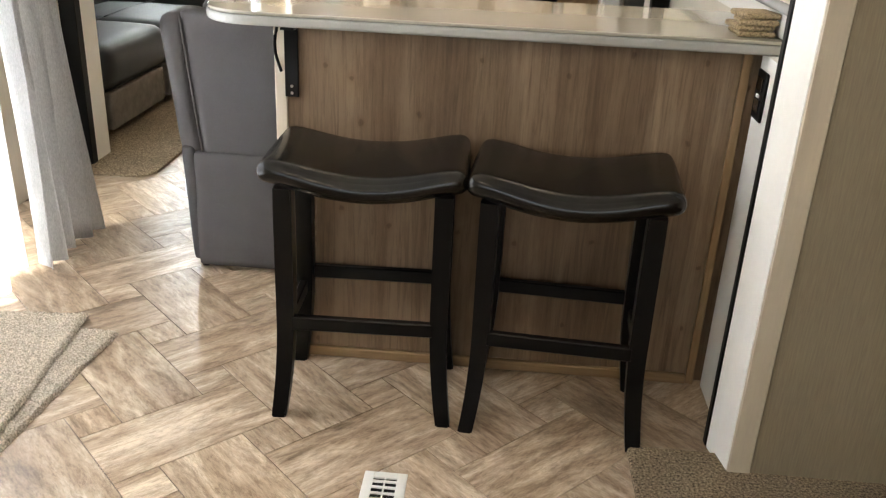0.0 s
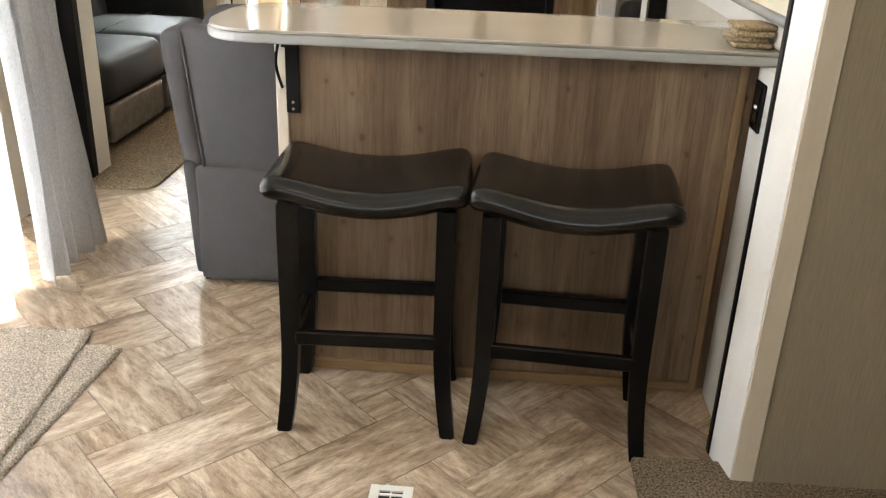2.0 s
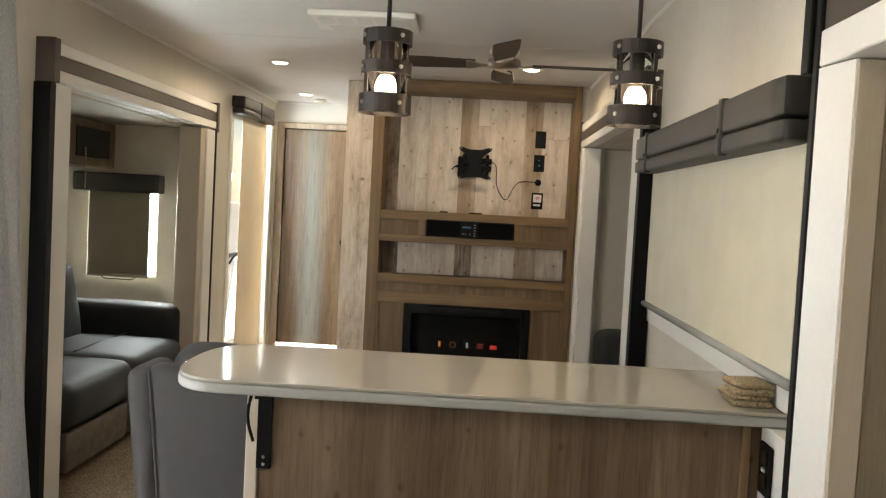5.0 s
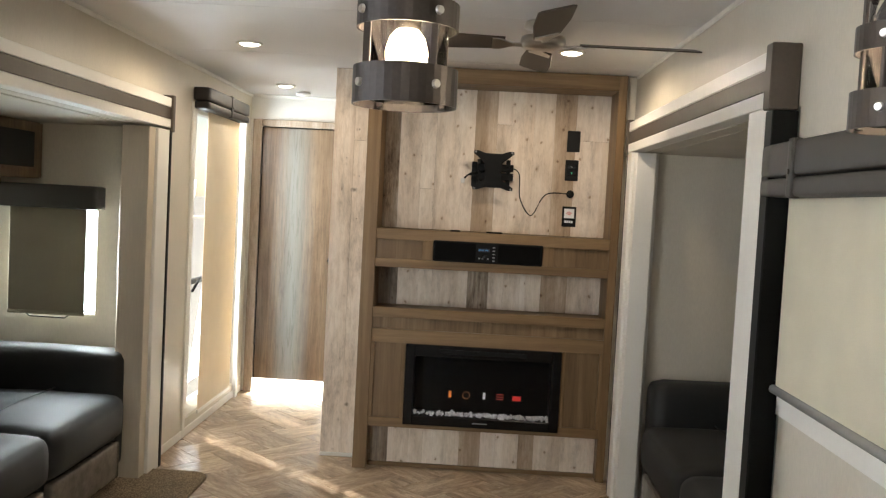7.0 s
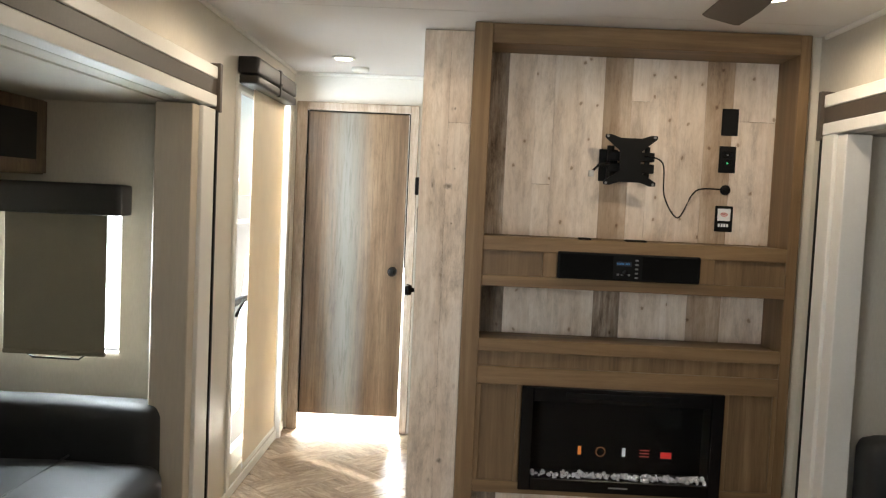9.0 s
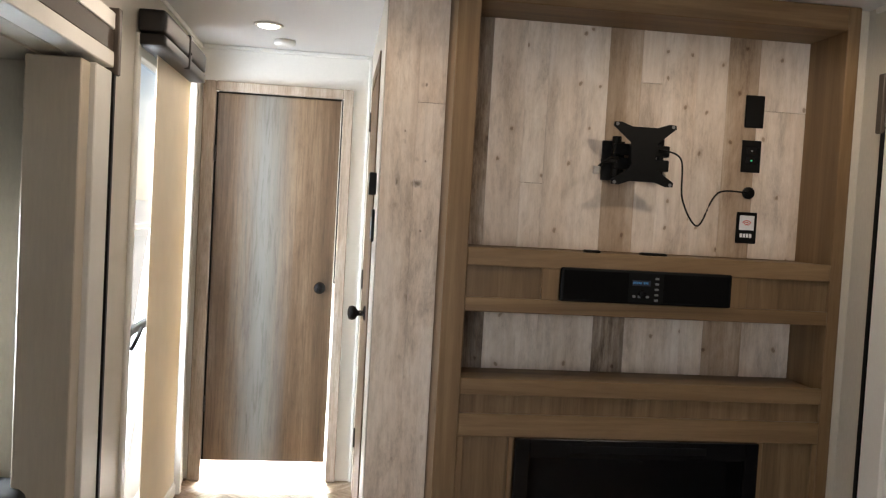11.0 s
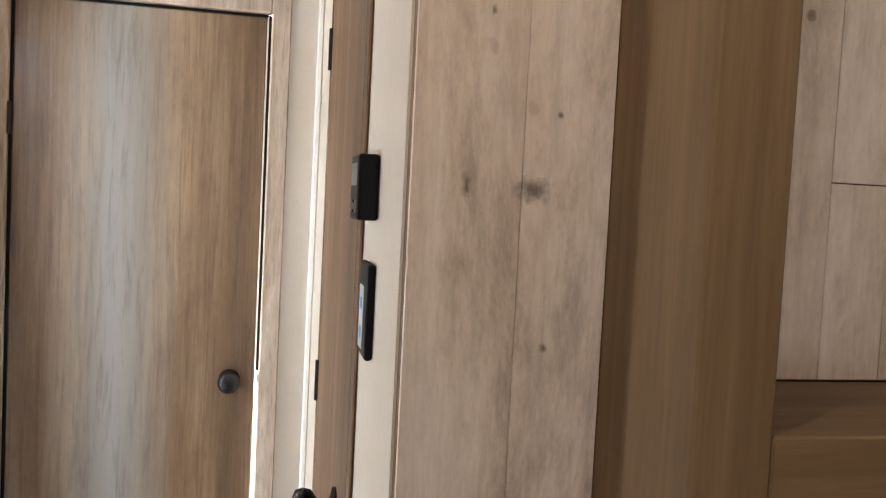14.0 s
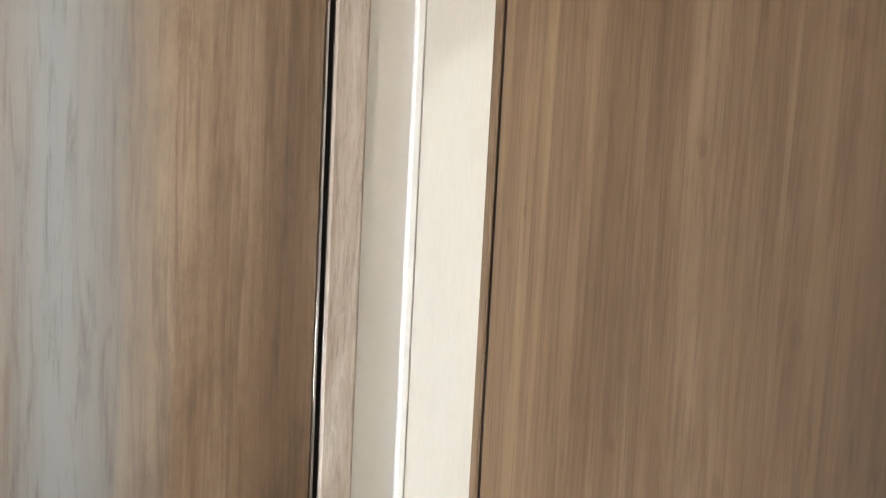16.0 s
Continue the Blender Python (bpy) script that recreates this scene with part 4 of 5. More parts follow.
# black strips stand in for the shaded slits of this door
for x0, y0, y1 in ((-0.7175, 7.9475, 7.9555), (-0.7175, 8.6265, 8.6365)):
    part("gap", B(x0, -0.680, y0, y1, 0.03, 1.97, 0), M_BLACK, d, "black strip for the shade in the gap round the leaf")
part("knob", lathe([(0.030, 0), (0.030, -0.006), (0.012, -0.010), (0.011, -0.030), (0.026, -0.040), (0.030, -0.054), (0.026, -0.066), (0.010, -0.072)], (-0.7195, 8.10, 1.0), 24, "x"), M_BLACKGLOSS, d, "black round knob", True)
for z in (0.3, 1.05, 1.78):
    part("hinge", B(-0.7275, -0.720, 8.618, 8.630, z, z + 0.09, 0.001), M_BRONZE, d)
structure("trim", B(-0.730, -0.7155, 9.025, 9.046, 0, ZC - 0.02, 0.003), M_WHITE, "white corner trim at the hall end", "trim")
structure("baseboard", B(-1.569, -1.560, 7.20, 9.01, 0, 0.05, 0.003), M_WHITE, "low white baseboard by the entry door", "baseboard")

# thermostat and light control on the hall wall
t = thing("thermostat", (-0.73, 7.80, 1.48), "black wall thermostat with a grey display", "thermostat")
part("body", B(-0.742, -0.7155, 7.764, 7.848, 1.478, 1.560, 0.004, 2), M_BLACK, t)
part("display", B(-0.7427, -0.742, 7.772, 7.838, 1.521, 1.549, 0), M_DISPLAY, t, "grey lcd display")
for y in (7.775, 7.798, 7.826):
    for z in (1.487, 1.499):
        part("button", B(-0.7435, -0.742, y, y + 0.010, z, z + 0.004, 0.001), M_GREYBTN if y != 7.798 else M_BLACKGLOSS, t)
t = thing("control_panel", (-0.72, 7.80, 1.30), "slim black wall panel with a pale touch strip", "control panel")
part("body", B(-0.726, -0.7155, 7.756, 7.840, 1.305, 1.425, 0.004, 2), M_BLACK, t)
part("touch_strip", B(-0.7266, -0.726, 7.785, 7.825, 1.315, 1.395, 0), M_PALE, t, "pale strip with blue symbols")
for z in (1.335, 1.372):
    part("symbol", lathe([(0.008, 0), (0.008, -0.0006)], (-0.7266, 7.805, z), 14, "x"), M_BLUE, t, "blue round symbol")

# ---- media unit ----
media = thing("media_unit", (0.185, 7.45, 0), "oak-framed media wall with whitewashed planks and shelves", "media unit")
X0, X1, XA, XB, YF, YK = -0.50, 0.875, -0.425, 0.83, 7.355, 7.59
part("stile", B(X0, XA, YF, YK + 0.01, 0, 2.197, 0.003), M_FRAME, media)
part("stile", B(XB, X1, YF, YK + 0.01, 0, 2.197, 0.003), M_FRAME, media)
part("top_rail", B(XA, XB, YF, YK, 2.115, 2.197, 0.003), M_FRAMEX, media)
part("backing", B(X0, X1, YK + 0.011, YK + 0.05, 0, 2.199, 0), M_PANEL, media)
part("shelf_board", B(XA, XB, YF + 0.02, YK, 1.295, 1.320, 0.002), M_FRAMEX, media)
part("rail", B(XA, XB, YF, YF + 0.02, 1.264, 1.322, 0.002), M_FRAMEX, media)
part("rail", B(XA, XB, YF, YF + 0.02, 1.113, 1.160, 0.002), M_FRAMEX, media)
for x0, x1 in ((-0.175, -0.115), (0.475, 0.535)):
    part("short_stile", B(x0, x1, YF, YF + 0.02, 1.1605, 1.2635, 0.002), M_FRAME, media)
for x0, x1 in ((XA, -0.175), (0.535, XB)):
    part("inset_panel", B(x0, x1, YF + 0.014, YF + 0.02, 1.1605, 1.2635, 0.0), M_PANEL, media)
part("shelf_board", B(XA, XB, YF + 0.02, YK, 1.113, 1.135, 0.002), M_FRAMEX, media)
part("shelf_board", B(XA, XB, YF + 0.02, YK, 0.862, 0.885, 0.002), M_FRAMEX, media)
part("rail", B(XA, XB, YF, YF + 0.02, 0.840, 0.893, 0.002), M_FRAMEX, media)
part("inset_panel", B(XA, XB, YF + 0.014, YF + 0.02, 0.777, 0.8395, 0.0), M_PANEL, media)
part("rail", B(XA, XB, YF, YF + 0.02, 0.702, 0.7765, 0.002), M_FRAMEX, media)
for x0, x1 in ((XA, -0.405), (-0.255, -0.236), (0.612, 0.632), (0.812, XB)):
    part("short_stile", B(x0, x1, YF, YF + 0.02, 0.2905, 0.7015, 0.002), M_FRAME, media)
for x0, x1 in ((-0.405, -0.255), (0.632, 0.812)):
    part("inset_panel", B(x0, x1, YF + 0.014, YF + 0.02, 0.2905, 0.7015, 0.0), M_PANEL, media)
part("rail", B(XA, XB, YF, YF + 0.02, 0.238, 0.290, 0.002), M_FRAMEX, media)
part("toe_strip", B(XA, XB, YF + 0.07, YF + 0.085, 0.0, 0.022, 0.002), M_FRAMEX, media)


def planks(parent, x0, x1, y, z0, z1, widths, tones, cuts=()):
    """Upright planks with narrow open joints; cuts give butt joints by plank number."""
    x, i = x0, 0
    cut = dict(cuts)
    while x < x1 - 0.004:
        w_ = min(widths[i % len(widths)], x1 - x)
        spans = [(z0, z1)]
        if i in cut:
            spans = [(z0, cut[i] - 0.0008), (cut[i] + 0.0008, z1)]
        for k, (a, c) in enumerate(spans):
            tone = tones[i % len(tones)]
            part("plank", B(x + 0.0003, x + w_ - 0.0003, y, y + 0.008, a, c, 0.0004), {"L": M_PLK_L, "T": M_PLK_T, "G": M_PLK_G, "S": M_SIDE}[tone], parent)
        x += w_
        i += 1


W1 = (0.085, 0.122, 0.08, 0.217, 0.122, 0.08, 0.128, 0.114, 0.12, 0.187)
W2 = (0.106, 0.117, 0.078, 0.203, 0.117, 0.086, 0.125, 0.086, 0.149, 0.188)
planks(media, XA, XB, YK, 1.322, 2.115, W1, "GLLLTLLLTL", ((2, 1.55), (5, 1.93), (9, 1.86)))
planks(media, XA, XB, YK, 0.886, 1.112, W2, "GLLLGLLLTL")
planks(media, XA, XB, YF + 0.086, 0.022, 0.237, W2, "GLLLTLLTLL")

side = thing("plank_panel", (-0.615, 7.56, 0), "whitewashed plank panel beside the media unit", "wall panel")
part("backing", B(-0.712, X0 - 0.001, 7.564, 7.62, 0, 2.199, 0), M_PANEL, side)
planks(side, -0.712, X0 - 0.001, 7.556, 0.02, 2.196, (0.115, 0.10), "S", ((1, 1.80),))
part("base_strip", B(-0.712, X0 - 0.001, 7.545, 7.558, 0.0, 0.02, 0.002), M_WHITE, side)

# stereo in the media unit
st2 = thing("car_stereo", (0.18, 7.35, 1.16), "long black stereo panel with speakers and display", "stereo")
part("panel", B(-0.115, 0.474, 7.340, 7.354, 1.160, 1.272, 0.006, 2), M_BLACK, st2)
part("speaker_grille", B(-0.105, 0.115, 7.3385, 7.3405, 1.168, 1.264, 0.001), M_GRILLE, st2)
part("speaker_grille", B(0.235, 0.464, 7.3385, 7.3405, 1.168, 1.264, 0.001), M_GRILLE, st2)
part("display", B(0.128, 0.190, 7.3385, 7.3400, 1.222, 1.240, 0), M_BLUEDISP, st2, "dim blue display")
for i in range(5):
    part("button", B(0.205, 0.218, 7.337, 7.3400, 1.172 + 0.018 * i, 1.179 + 0.018 * i, 0.001), M_GREYBTN, st2)
for x in (0.130, 0.148, 0.176):
    part("button", B(x, x + 0.010, 7.337, 7.3400, 1.182, 1.190, 0.001), M_GREYBTN, st2)
part("dial", lathe([(0.013, 0), (0.012, -0.008), (0.004, -0.009)], (0.163, 7.340, 1.195), 18, "y"), M_BLACKGLOSS, st2)
for n_, x in ((5, 0.130), (3, 0.165)):
    for i in range(n_):
        part("lettering_bar", B(x + 0.006 * i, x + 0.0045 + 0.006 * i, 7.3378, 7.3384, 1.228, 1.235, 0), M_BLUE, st2)

# electric fireplace
fp = thing("electric_fireplace", (0.187, 7.35, 0.262), "black electric fireplace with white crystal bed", "fireplace")
part("frame", box(box(box(B(-0.234, -0.185, 7.335, 7.357, 0.262, 0.703, 0.003), 0.560, 0.609, 7.335, 7.357, 0.262, 0.703, 0.003),
     -0.185, 0.560, 7.335, 7.357, 0.262, 0.315, 0.003), -0.185, 0.560, 7.335, 7.357, 0.640, 0.703, 0.003), M_BLACKGLOSS, fp)
part("firebox", box(box(box(B(-0.185, 0.560, 7.47, 7.48, 0.315, 0.640, 0), -0.195, -0.185, 7.357, 7.48, 0.315, 0.64), 0.560, 0.570, 7.357, 7.48, 0.315, 0.64),
     -0.185, 0.560, 7.357, 7.48, 0.300, 0.315), M_BLACK, fp)
part("glass", B(-0.185, 0.560, 7.340, 7.343, 0.315, 0.640, 0), M_DARKGLASS, fp, "dark front glass").visible_shadow = False
part("heater_slot", B(-0.05, 0.42, 7.331, 7.3348, 0.660, 0.684, 0.001), M_BLACK, fp, "long black heater outlet")
bm = bmesh.new()
rng = random.Random(4)
for i in range(230):
    r = bmesh.ops.create_icosphere(bm, subdivisions=1, radius=rng.uniform(0.006, 0.012))
    p = Vector((rng.uniform(-0.175, 0.55), rng.uniform(7.350, 7.40), 0.319 + rng.uniform(0, 0.012)))
    sc = Vector((rng.uniform(0.6, 1.2), rng.uniform(0.6, 1.2), rng.uniform(0.6, 1.3)))
    for v_ in r["verts"]:
        v_.co = Vector((v_.co.x * sc.x, v_.co.y * sc.y, v_.co.z * sc.z)) + p
tagged(part("crystal", bm, M_ICE, fp, "bed of white glass crystals"), kind="stuff")
for x, m_, h in ((0.010, M_FLAME, 0.036), (0.195, M_WHITEGLOW, 0.036), (0.355, M_REDGLOW, 0.026)):
    part("display_symbol", B(x, x + (0.014 if x < 0.3 else 0.046), 7.3383, 7.3395, 0.424, 0.424 + h, 0), m_, fp)
bm = bmesh.new()
tube(bm, [(0.105 + 0.019 * math.cos(a * math.tau / 20), 7.339, 0.440 + 0.019 * math.sin(a * math.tau / 20)) for a in range(20)], 0.0016, 5, True)
part("display_symbol", bm, M_DIMORANGE, fp)
for i in range(3):
    part("display_symbol", B(0.268, 0.308, 7.3383, 7.3395, 0.426 + 0.013 * i, 0.430 + 0.013 * i, 0), M_REDDIM, fp)
part("lettering_bar", B(0.145, 0.225, 7.3345, 7.3349, 0.285, 0.291, 0), M_GREYBTN, fp)

# television bracket
tv = thing("tv_bracket", (0.19, 7.52, 1.56), "black swivel television bracket with no screen", "bracket")
part("wall_plate", B(0.070, 0.150, 7.575, 7.588, 1.575, 1.715, 0.002), M_BLACK, tv)
part("arm", B(0.10, 0.302, 7.535, 7.56, 1.615, 1.655, 0.003), M_BLACK, tv)
part("arm", B(0.10, 0.302, 7.535, 7.56, 1.665, 1.705, 0.003), M_BLACK, tv)
part("pivot", lathe([(0.016, 0), (0.016, 0.14)], (0.115, 7.560, 1.59), 14), M_BLACK, tv)
part("pivot", lathe([(0.012, 0), (0.012, 0.14)], (0.272, 7.548, 1.59), 14), M_BLACK, tv)
out = [(-0.11, 0.107), (-0.085, 0.108), (-0.045, 0.094), (0.045, 0.094), (0.085, 0.108), (0.11, 0.107), (0.112, 0.094), (0.048, 0.040), (0.042, -0.035), (0.048, -0.050), (0.112, -0.092), (0.11, -0.107), (0.085, -0.108),
       (0.045, -0.094), (-0.045, -0.094), (-0.085, -0.108), (-0.11, -0.107), (-0.112, -0.092), (-0.050, -0.050), (-0.042, -0.035), (-0.048, 0.040), (-0.112, 0.094)]
part("screen_plate", prism([(0.188 + a, 1.666 + c) for a, c in out], 7.480, 7.486, "y"), M_BLACK, tv)
for sx in (-0.1, 0.1):
    for sz in (-0.1, 0.1):
        part("screw_hole", lathe([(0.006, 0), (0.006, -0.0015)], (0.188 + sx, 7.480, 1.666 + sz), 10, "y"), M_GREYBTN, tv)
part("tilt_block", B(0.15, 0.23, 7.488, 7.535, 1.63, 1.70, 0.003), M_BLACK, tv)
part("lever", B(0.055, 0.11, 7.53, 7.545, 1.635, 1.647, 0.002), M_BLACK, tv)
bm = bmesh.new()
tube(bm, [(0.105, 7.50, 1.650), (0.070, 7.485, 1.648), (0.045, 7.48, 1.632), (0.030, 7.48, 1.615)], 0.005, 7)
part("cable_stub", bm, M_BLACK, tv, smooth=True)
part("plug", B(0.012, 0.034, 7.472, 7.488, 1.590, 1.617, 0.002), M_STEEL, tv, "pale metal cable plug")
bm = bmesh.new()
pts = []
ctrl = [Vector(p) for p in ((0.26, 7.53, 1.69), (0.33, 7.50, 1.66), (0.345, 7.50, 1.52), (0.41, 7.51, 1.43), (0.47, 7.53, 1.53), (0.52, 7.55, 1.56), (0.63, 7.58, 1.560))]
for i in range(len(ctrl) - 1):
    p0, p1, p2, p3 = ctrl[max(i - 1, 0)], ctrl[i], ctrl[i + 1], ctrl[min(i + 2, len(ctrl) - 1)]
    for k in range(8):
        s = k / 8
        pts.append(0.5 * ((2 * p1) + (p2 - p0) * s + (2 * p0 - 5 * p1 + 4 * p2 - p3) * s * s + (3 * p1 - p0 - 3 * p2 + p3) * s ** 3))
pts.append(ctrl[-1])
tube(bm, pts, 0.0032, 7)
tagged(part("cable", bm, M_BLACK, smooth=True), "black coaxial cable hanging to a wall socket", "cable")


def outlet(x0, x1, z0, z1, y, name, label):
    o = thing(name, ((x0 + x1) / 2, y, z0), label, "outlet", "media wall outlets")
    part("cover_plate", B(x0, x1, y - 0.006, y - 0.0005, z0, z1, 0.002), M_BLACK, o)
    return o


o = outlet(0.596, 0.668, 1.797, 1.914, YK, "blank_plate", "black blank cover plate on white planks")
o = outlet(0.593, 0.666, 1.635, 1.751, YK, "power_outlet", "black double power outlet on white planks")
for z in (1.665, 1.70):
    part("socket", B(0.606, 0.653, YK - 0.008, YK - 0.006, z, z + 0.028, 0.001), M_BLACKGLOSS, o)
    part("indicator", B(0.626, 0.633, YK - 0.009, YK - 0.008, z + 0.010, z + 0.015, 0), M_GREENDOT if z < 1.69 else M_GREYBTN, o)
tagged(part("cable_grommet", lathe([(0.022, 0), (0.022, -0.008), (0.010, -0.012)], (0.629, YK - 0.0005, 1.560), 20, "y"), M_BLACK), "round black cable grommet on the planks", "grommet")
o = outlet(0.591, 0.669, 1.377, 1.490, YK, "antenna_plate", "black antenna plate with a white wireless label")
part("sticker", B(0.602, 0.658, YK - 0.0068, YK - 0.0062, 1.425, 1.478, 0), M_WHITEINK, o, "white label with red arcs")
for r in (0.008, 0.014, 0.020):
    bm = bmesh.new()
    tube(bm, [(0.630 + r * math.cos(radians(35 + a * 11)), YK - 0.0068, 1.437 + r * 1.15 * math.sin(radians(35 + a * 11))) for a in range(11)], 0.0018, 5)
    part("symbol_arc", bm, M_REDINK, o)
for i in range(4):
    part("lettering_bar", B(0.606 + 0.012 * i, 0.615 + 0.012 * i, YK - 0.0068, YK - 0.0062, 1.398, 1.412, 0), M_WHITEINK, o)

# small dark remotes on the upper shelf
for x, w_ in ((-0.03, 0.055), (0.165, 0.09)):
    tagged(part("remote_control", soft(x, x + w_, 7.375, 7.405, 1.3215, 1.331, 0.004, n=4), M_BLACK, smooth=True), "small black remote lying on the media shelf", "remote")

# ---- lamps, fan and ceiling fittings ----
def pendant(x, y):
    p = thing("pendant_lamp", (x, y, 1.6), "dark bronze cage pendant with a lit bulb", "lamp", "pendants over the bar")
    bm = bmesh.new()
    tube(bm, [(x, y, 1.80), (x, y, ZC - 0.02)], 0.006, 10)
    part("rod", bm, M_BRONZE, p, smooth=True)
    part("canopy", lathe([(0.055, 0), (0.058, -0.018), (0.012, -0.022)], (x, y, ZC - 0.0005), 24), M_BRONZE, p, smooth=True)
    def ring(z0, z1, r, cap=False):
        prof = [(r - 0.003, z0), (r, z0), (r, z1), (r - 0.003, z1)]
        b = bmesh.new()
        n, rows = 40, []
        for rr, z in prof:
            rows.append([b.verts.new((x + rr * math.cos(k * math.tau / n), y + rr * math.sin(k * math.tau / n), z)) for k in range(n)])
        for i in range(4):
            a, c = rows[i], rows[(i + 1) % 4]
            for k in range(n):
                b.faces.new((a[k], a[(k + 1) % n], c[(k + 1) % n], c[k]))
        if cap:
            b.faces.new(rows[3])
        bmesh.ops.recalc_face_normals(b, faces=b.faces)
        return b
    part("ring", ring(1.592, 1.640, 0.068), M_BRONZE, p)
    part("ring", ring(1.690, 1.723, 0.066), M_BRONZE, p)
    part("ring", ring(1.768, 1.803, 0.064, True), M_BRONZE, p)
    for k in range(4):
        a = radians(38 + 90 * k)
        cx, cy = x + 0.060 * math.cos(a), y + 0.060 * math.sin(a)
        part("bar", B(cx - 0.0045, cx + 0.0045, cy - 0.0045, cy + 0.0045, 1.595, 1.80, 0.001), M_BRONZE, p)
        for z in (1.616, 1.706, 1.785):
            b = lathe([(0.006, 0), (0.005, 0.004)], (0, 0, 0), 10, "x")
            bmesh.ops.rotate(b, verts=b.verts, cent=(0, 0, 0), matrix=Matrix.Rotation(a, 3, "Z"))
            bmesh.ops.translate(b, verts=b.verts, vec=(x + 0.068 * math.cos(a), y + 0.068 * math.sin(a), z))
            part("rivet", b, M_STEEL, p)
    part("socket", lathe([(0.017, 0), (0.019, 0.03), (0.019, 0.07), (0.010, 0.075)], (x, y, 1.692), 18), M_BRONZE, p, smooth=True)
    bm = lathe([(0.004, 1.631), (0.014, 1.634), (0.024, 1.642), (0.030, 1.656), (0.030, 1.670), (0.024, 1.684), (0.017, 1.691), (0.012, 1.695)], (x, y, 0), 24)
    ob = part("bulb", bm, M_BULB, p, "warm lit glass bulb", True)
    ob.visible_shadow = False
    glass = part("glass_cylinder", ring(1.600, 1.790, 0.052), M_LAMPGLASS, p, "clear glass cylinder", True)
    glass.visible_shadow = False
    return p


pendant(-0.026, 3.85)
pendant(0.615, 3.85)


def downlight(x, y):
    d_ = thing("downlight", (x, y, ZC), "round white recessed ceiling light, lit", "lamp", "downlights")
    part("rim", lathe([(0.062, -0.0005), (0.066, -0.006), (0.052, -0.010), (0.048, -0.006)], (x, y, ZC), 32), M_WHITE, d_, smooth=True)
    part("diffuser", lathe([(0.046, -0.0065), (0.040, -0.012), (0.02, -0.015)], (x, y, ZC), 32), M_DIFF, d_, "glowing diffuser", True).visible_shadow = False


# the fitting at (0.05, 2.1) is added out of view for that lamp
for x, y in ((-1.04, 6.91), (-1.19, 8.44), (0.50, 6.75), (0.05, 2.1)):
    downlight(x, y)
tagged(part("smoke_detector", lathe([(0.05, -0.0005), (0.05, -0.02), (0.035, -0.03), (0.01, -0.032)], (-1.14, 8.79, ZC), 28), M_WHITE, smooth=True), "round white smoke detector on the ceiling", "smoke detector")

# ceiling fan
fan = thing("ceiling_fan", (0.322, 6.16, 2.08), "nickel ceiling fan with dark blades, at rest", "fan")
part("canopy", lathe([(0.075, 2.1995), (0.078, 2.175), (0.03, 2.165), (0.026, 2.15)], (0.322, 6.16, 0), 28), M_STEEL, fan, smooth=True)
part("motor", lathe([(0.03, 2.15), (0.085, 2.142), (0.090, 2.118), (0.075, 2.10), (0.03, 2.092), (0.005, 2.09)], (0.322, 6.16, 0), 32), M_STEEL, fan, smooth=True)
for k in range(4):
    a = radians(90 * k)
    tilt = Matrix.Rotation(a, 3, "Z") @ Matrix.Rotation(radians(14), 3, "X")
    for nm, b, m_ in (("blade_iron", prism([(0.07, -0.015), (0.12, -0.012), (0.17, -0.045), (0.20, -0.045), (0.20, 0.045), (0.17, 0.045), (0.12, 0.012), (0.07, 0.015)], -0.004, 0.002), M_STEEL),
                      ("blade", prism([(0.15, -0.05), (0.40, -0.068), (0.60, -0.068), (0.615, -0.055), (0.62, 0.045), (0.605, 0.062), (0.40, 0.066), (0.15, 0.05)], 0.0025, 0.008, "z", 0.001, 1), M_STRIPE)):
        bmesh.ops.rotate(b, verts=b.verts, cent=(0, 0, 0), matrix=tilt)
        bmesh.ops.translate(b, verts=b.verts, vec=(0.322, 6.16, 2.112))
        part(nm, b, m_, fan)

# ceiling air vent
ac = thing("ceiling_vent", (-0.33, 5.56, ZC), "white plastic air-conditioner vent on the ceiling", "vent")
part("frame", B(-0.57, -0.09, 5.40, 5.72, ZC - 0.030, ZC - 0.0005, 0.010, 3), M_WHITE, ac)
for i in range(5):
    part("slat", B(-0.53 + 0.085 * i, -0.46 + 0.085 * i, 5.44, 5.56, ZC - 0.033, ZC - 0.030, 0.001), M_CEIL, ac)
part("filter_cover", B(-0.50, -0.16, 5.60, 5.70, ZC - 0.034, ZC - 0.030, 0.002), M_CEIL, ac)

# ---- curtain and small things ----
cur = thing("curtain", (-1.30, 3.4, 0.03), "pale grey linen curtain drawn over the glazed door", "curtain")


def drape(y0, y1, x_mid, depth, folds, z0, z1, seed, flare=0.0):
    bm = bmesh.new()
    rr = random.Random(seed)
    ph = [rr.uniform(0, 6) for _ in range(3)]
    ny, nz, rows = 90, 26, []
    for j in range(nz + 1):
        z = z0 + (z1 - z0) * j / nz
        k = 1 - 0.55 * j / nz
        row = []
        for i in range(ny + 1):
            u = i / ny
            y = y0 + (y1 - flare * z - y0) * u
            ang = u * folds * math.tau + ph[0] + 0.25 * math.sin(3 * u * math.tau + ph[1]) + 0.12 * math.sin(z * 2.2 + ph[2])
            x = x_mid + depth * k * math.sin(ang) + 0.012 * math.sin(z * 3.1 + u * 9)
            row.append(bm.verts.new((x, y + 0.02 * k * math.cos(ang * 1.0) * math.sin(z * 1.3), z)))
        rows.append(row)
    for a, c in zip(rows, rows[1:]):
        for i in range(ny):
            bm.faces.new((a[i], a[i + 1], c[i + 1], c[i]))
    bmesh.ops.solidify(bm, geom=bm.faces[:], thickness=0.0025)
    return bm


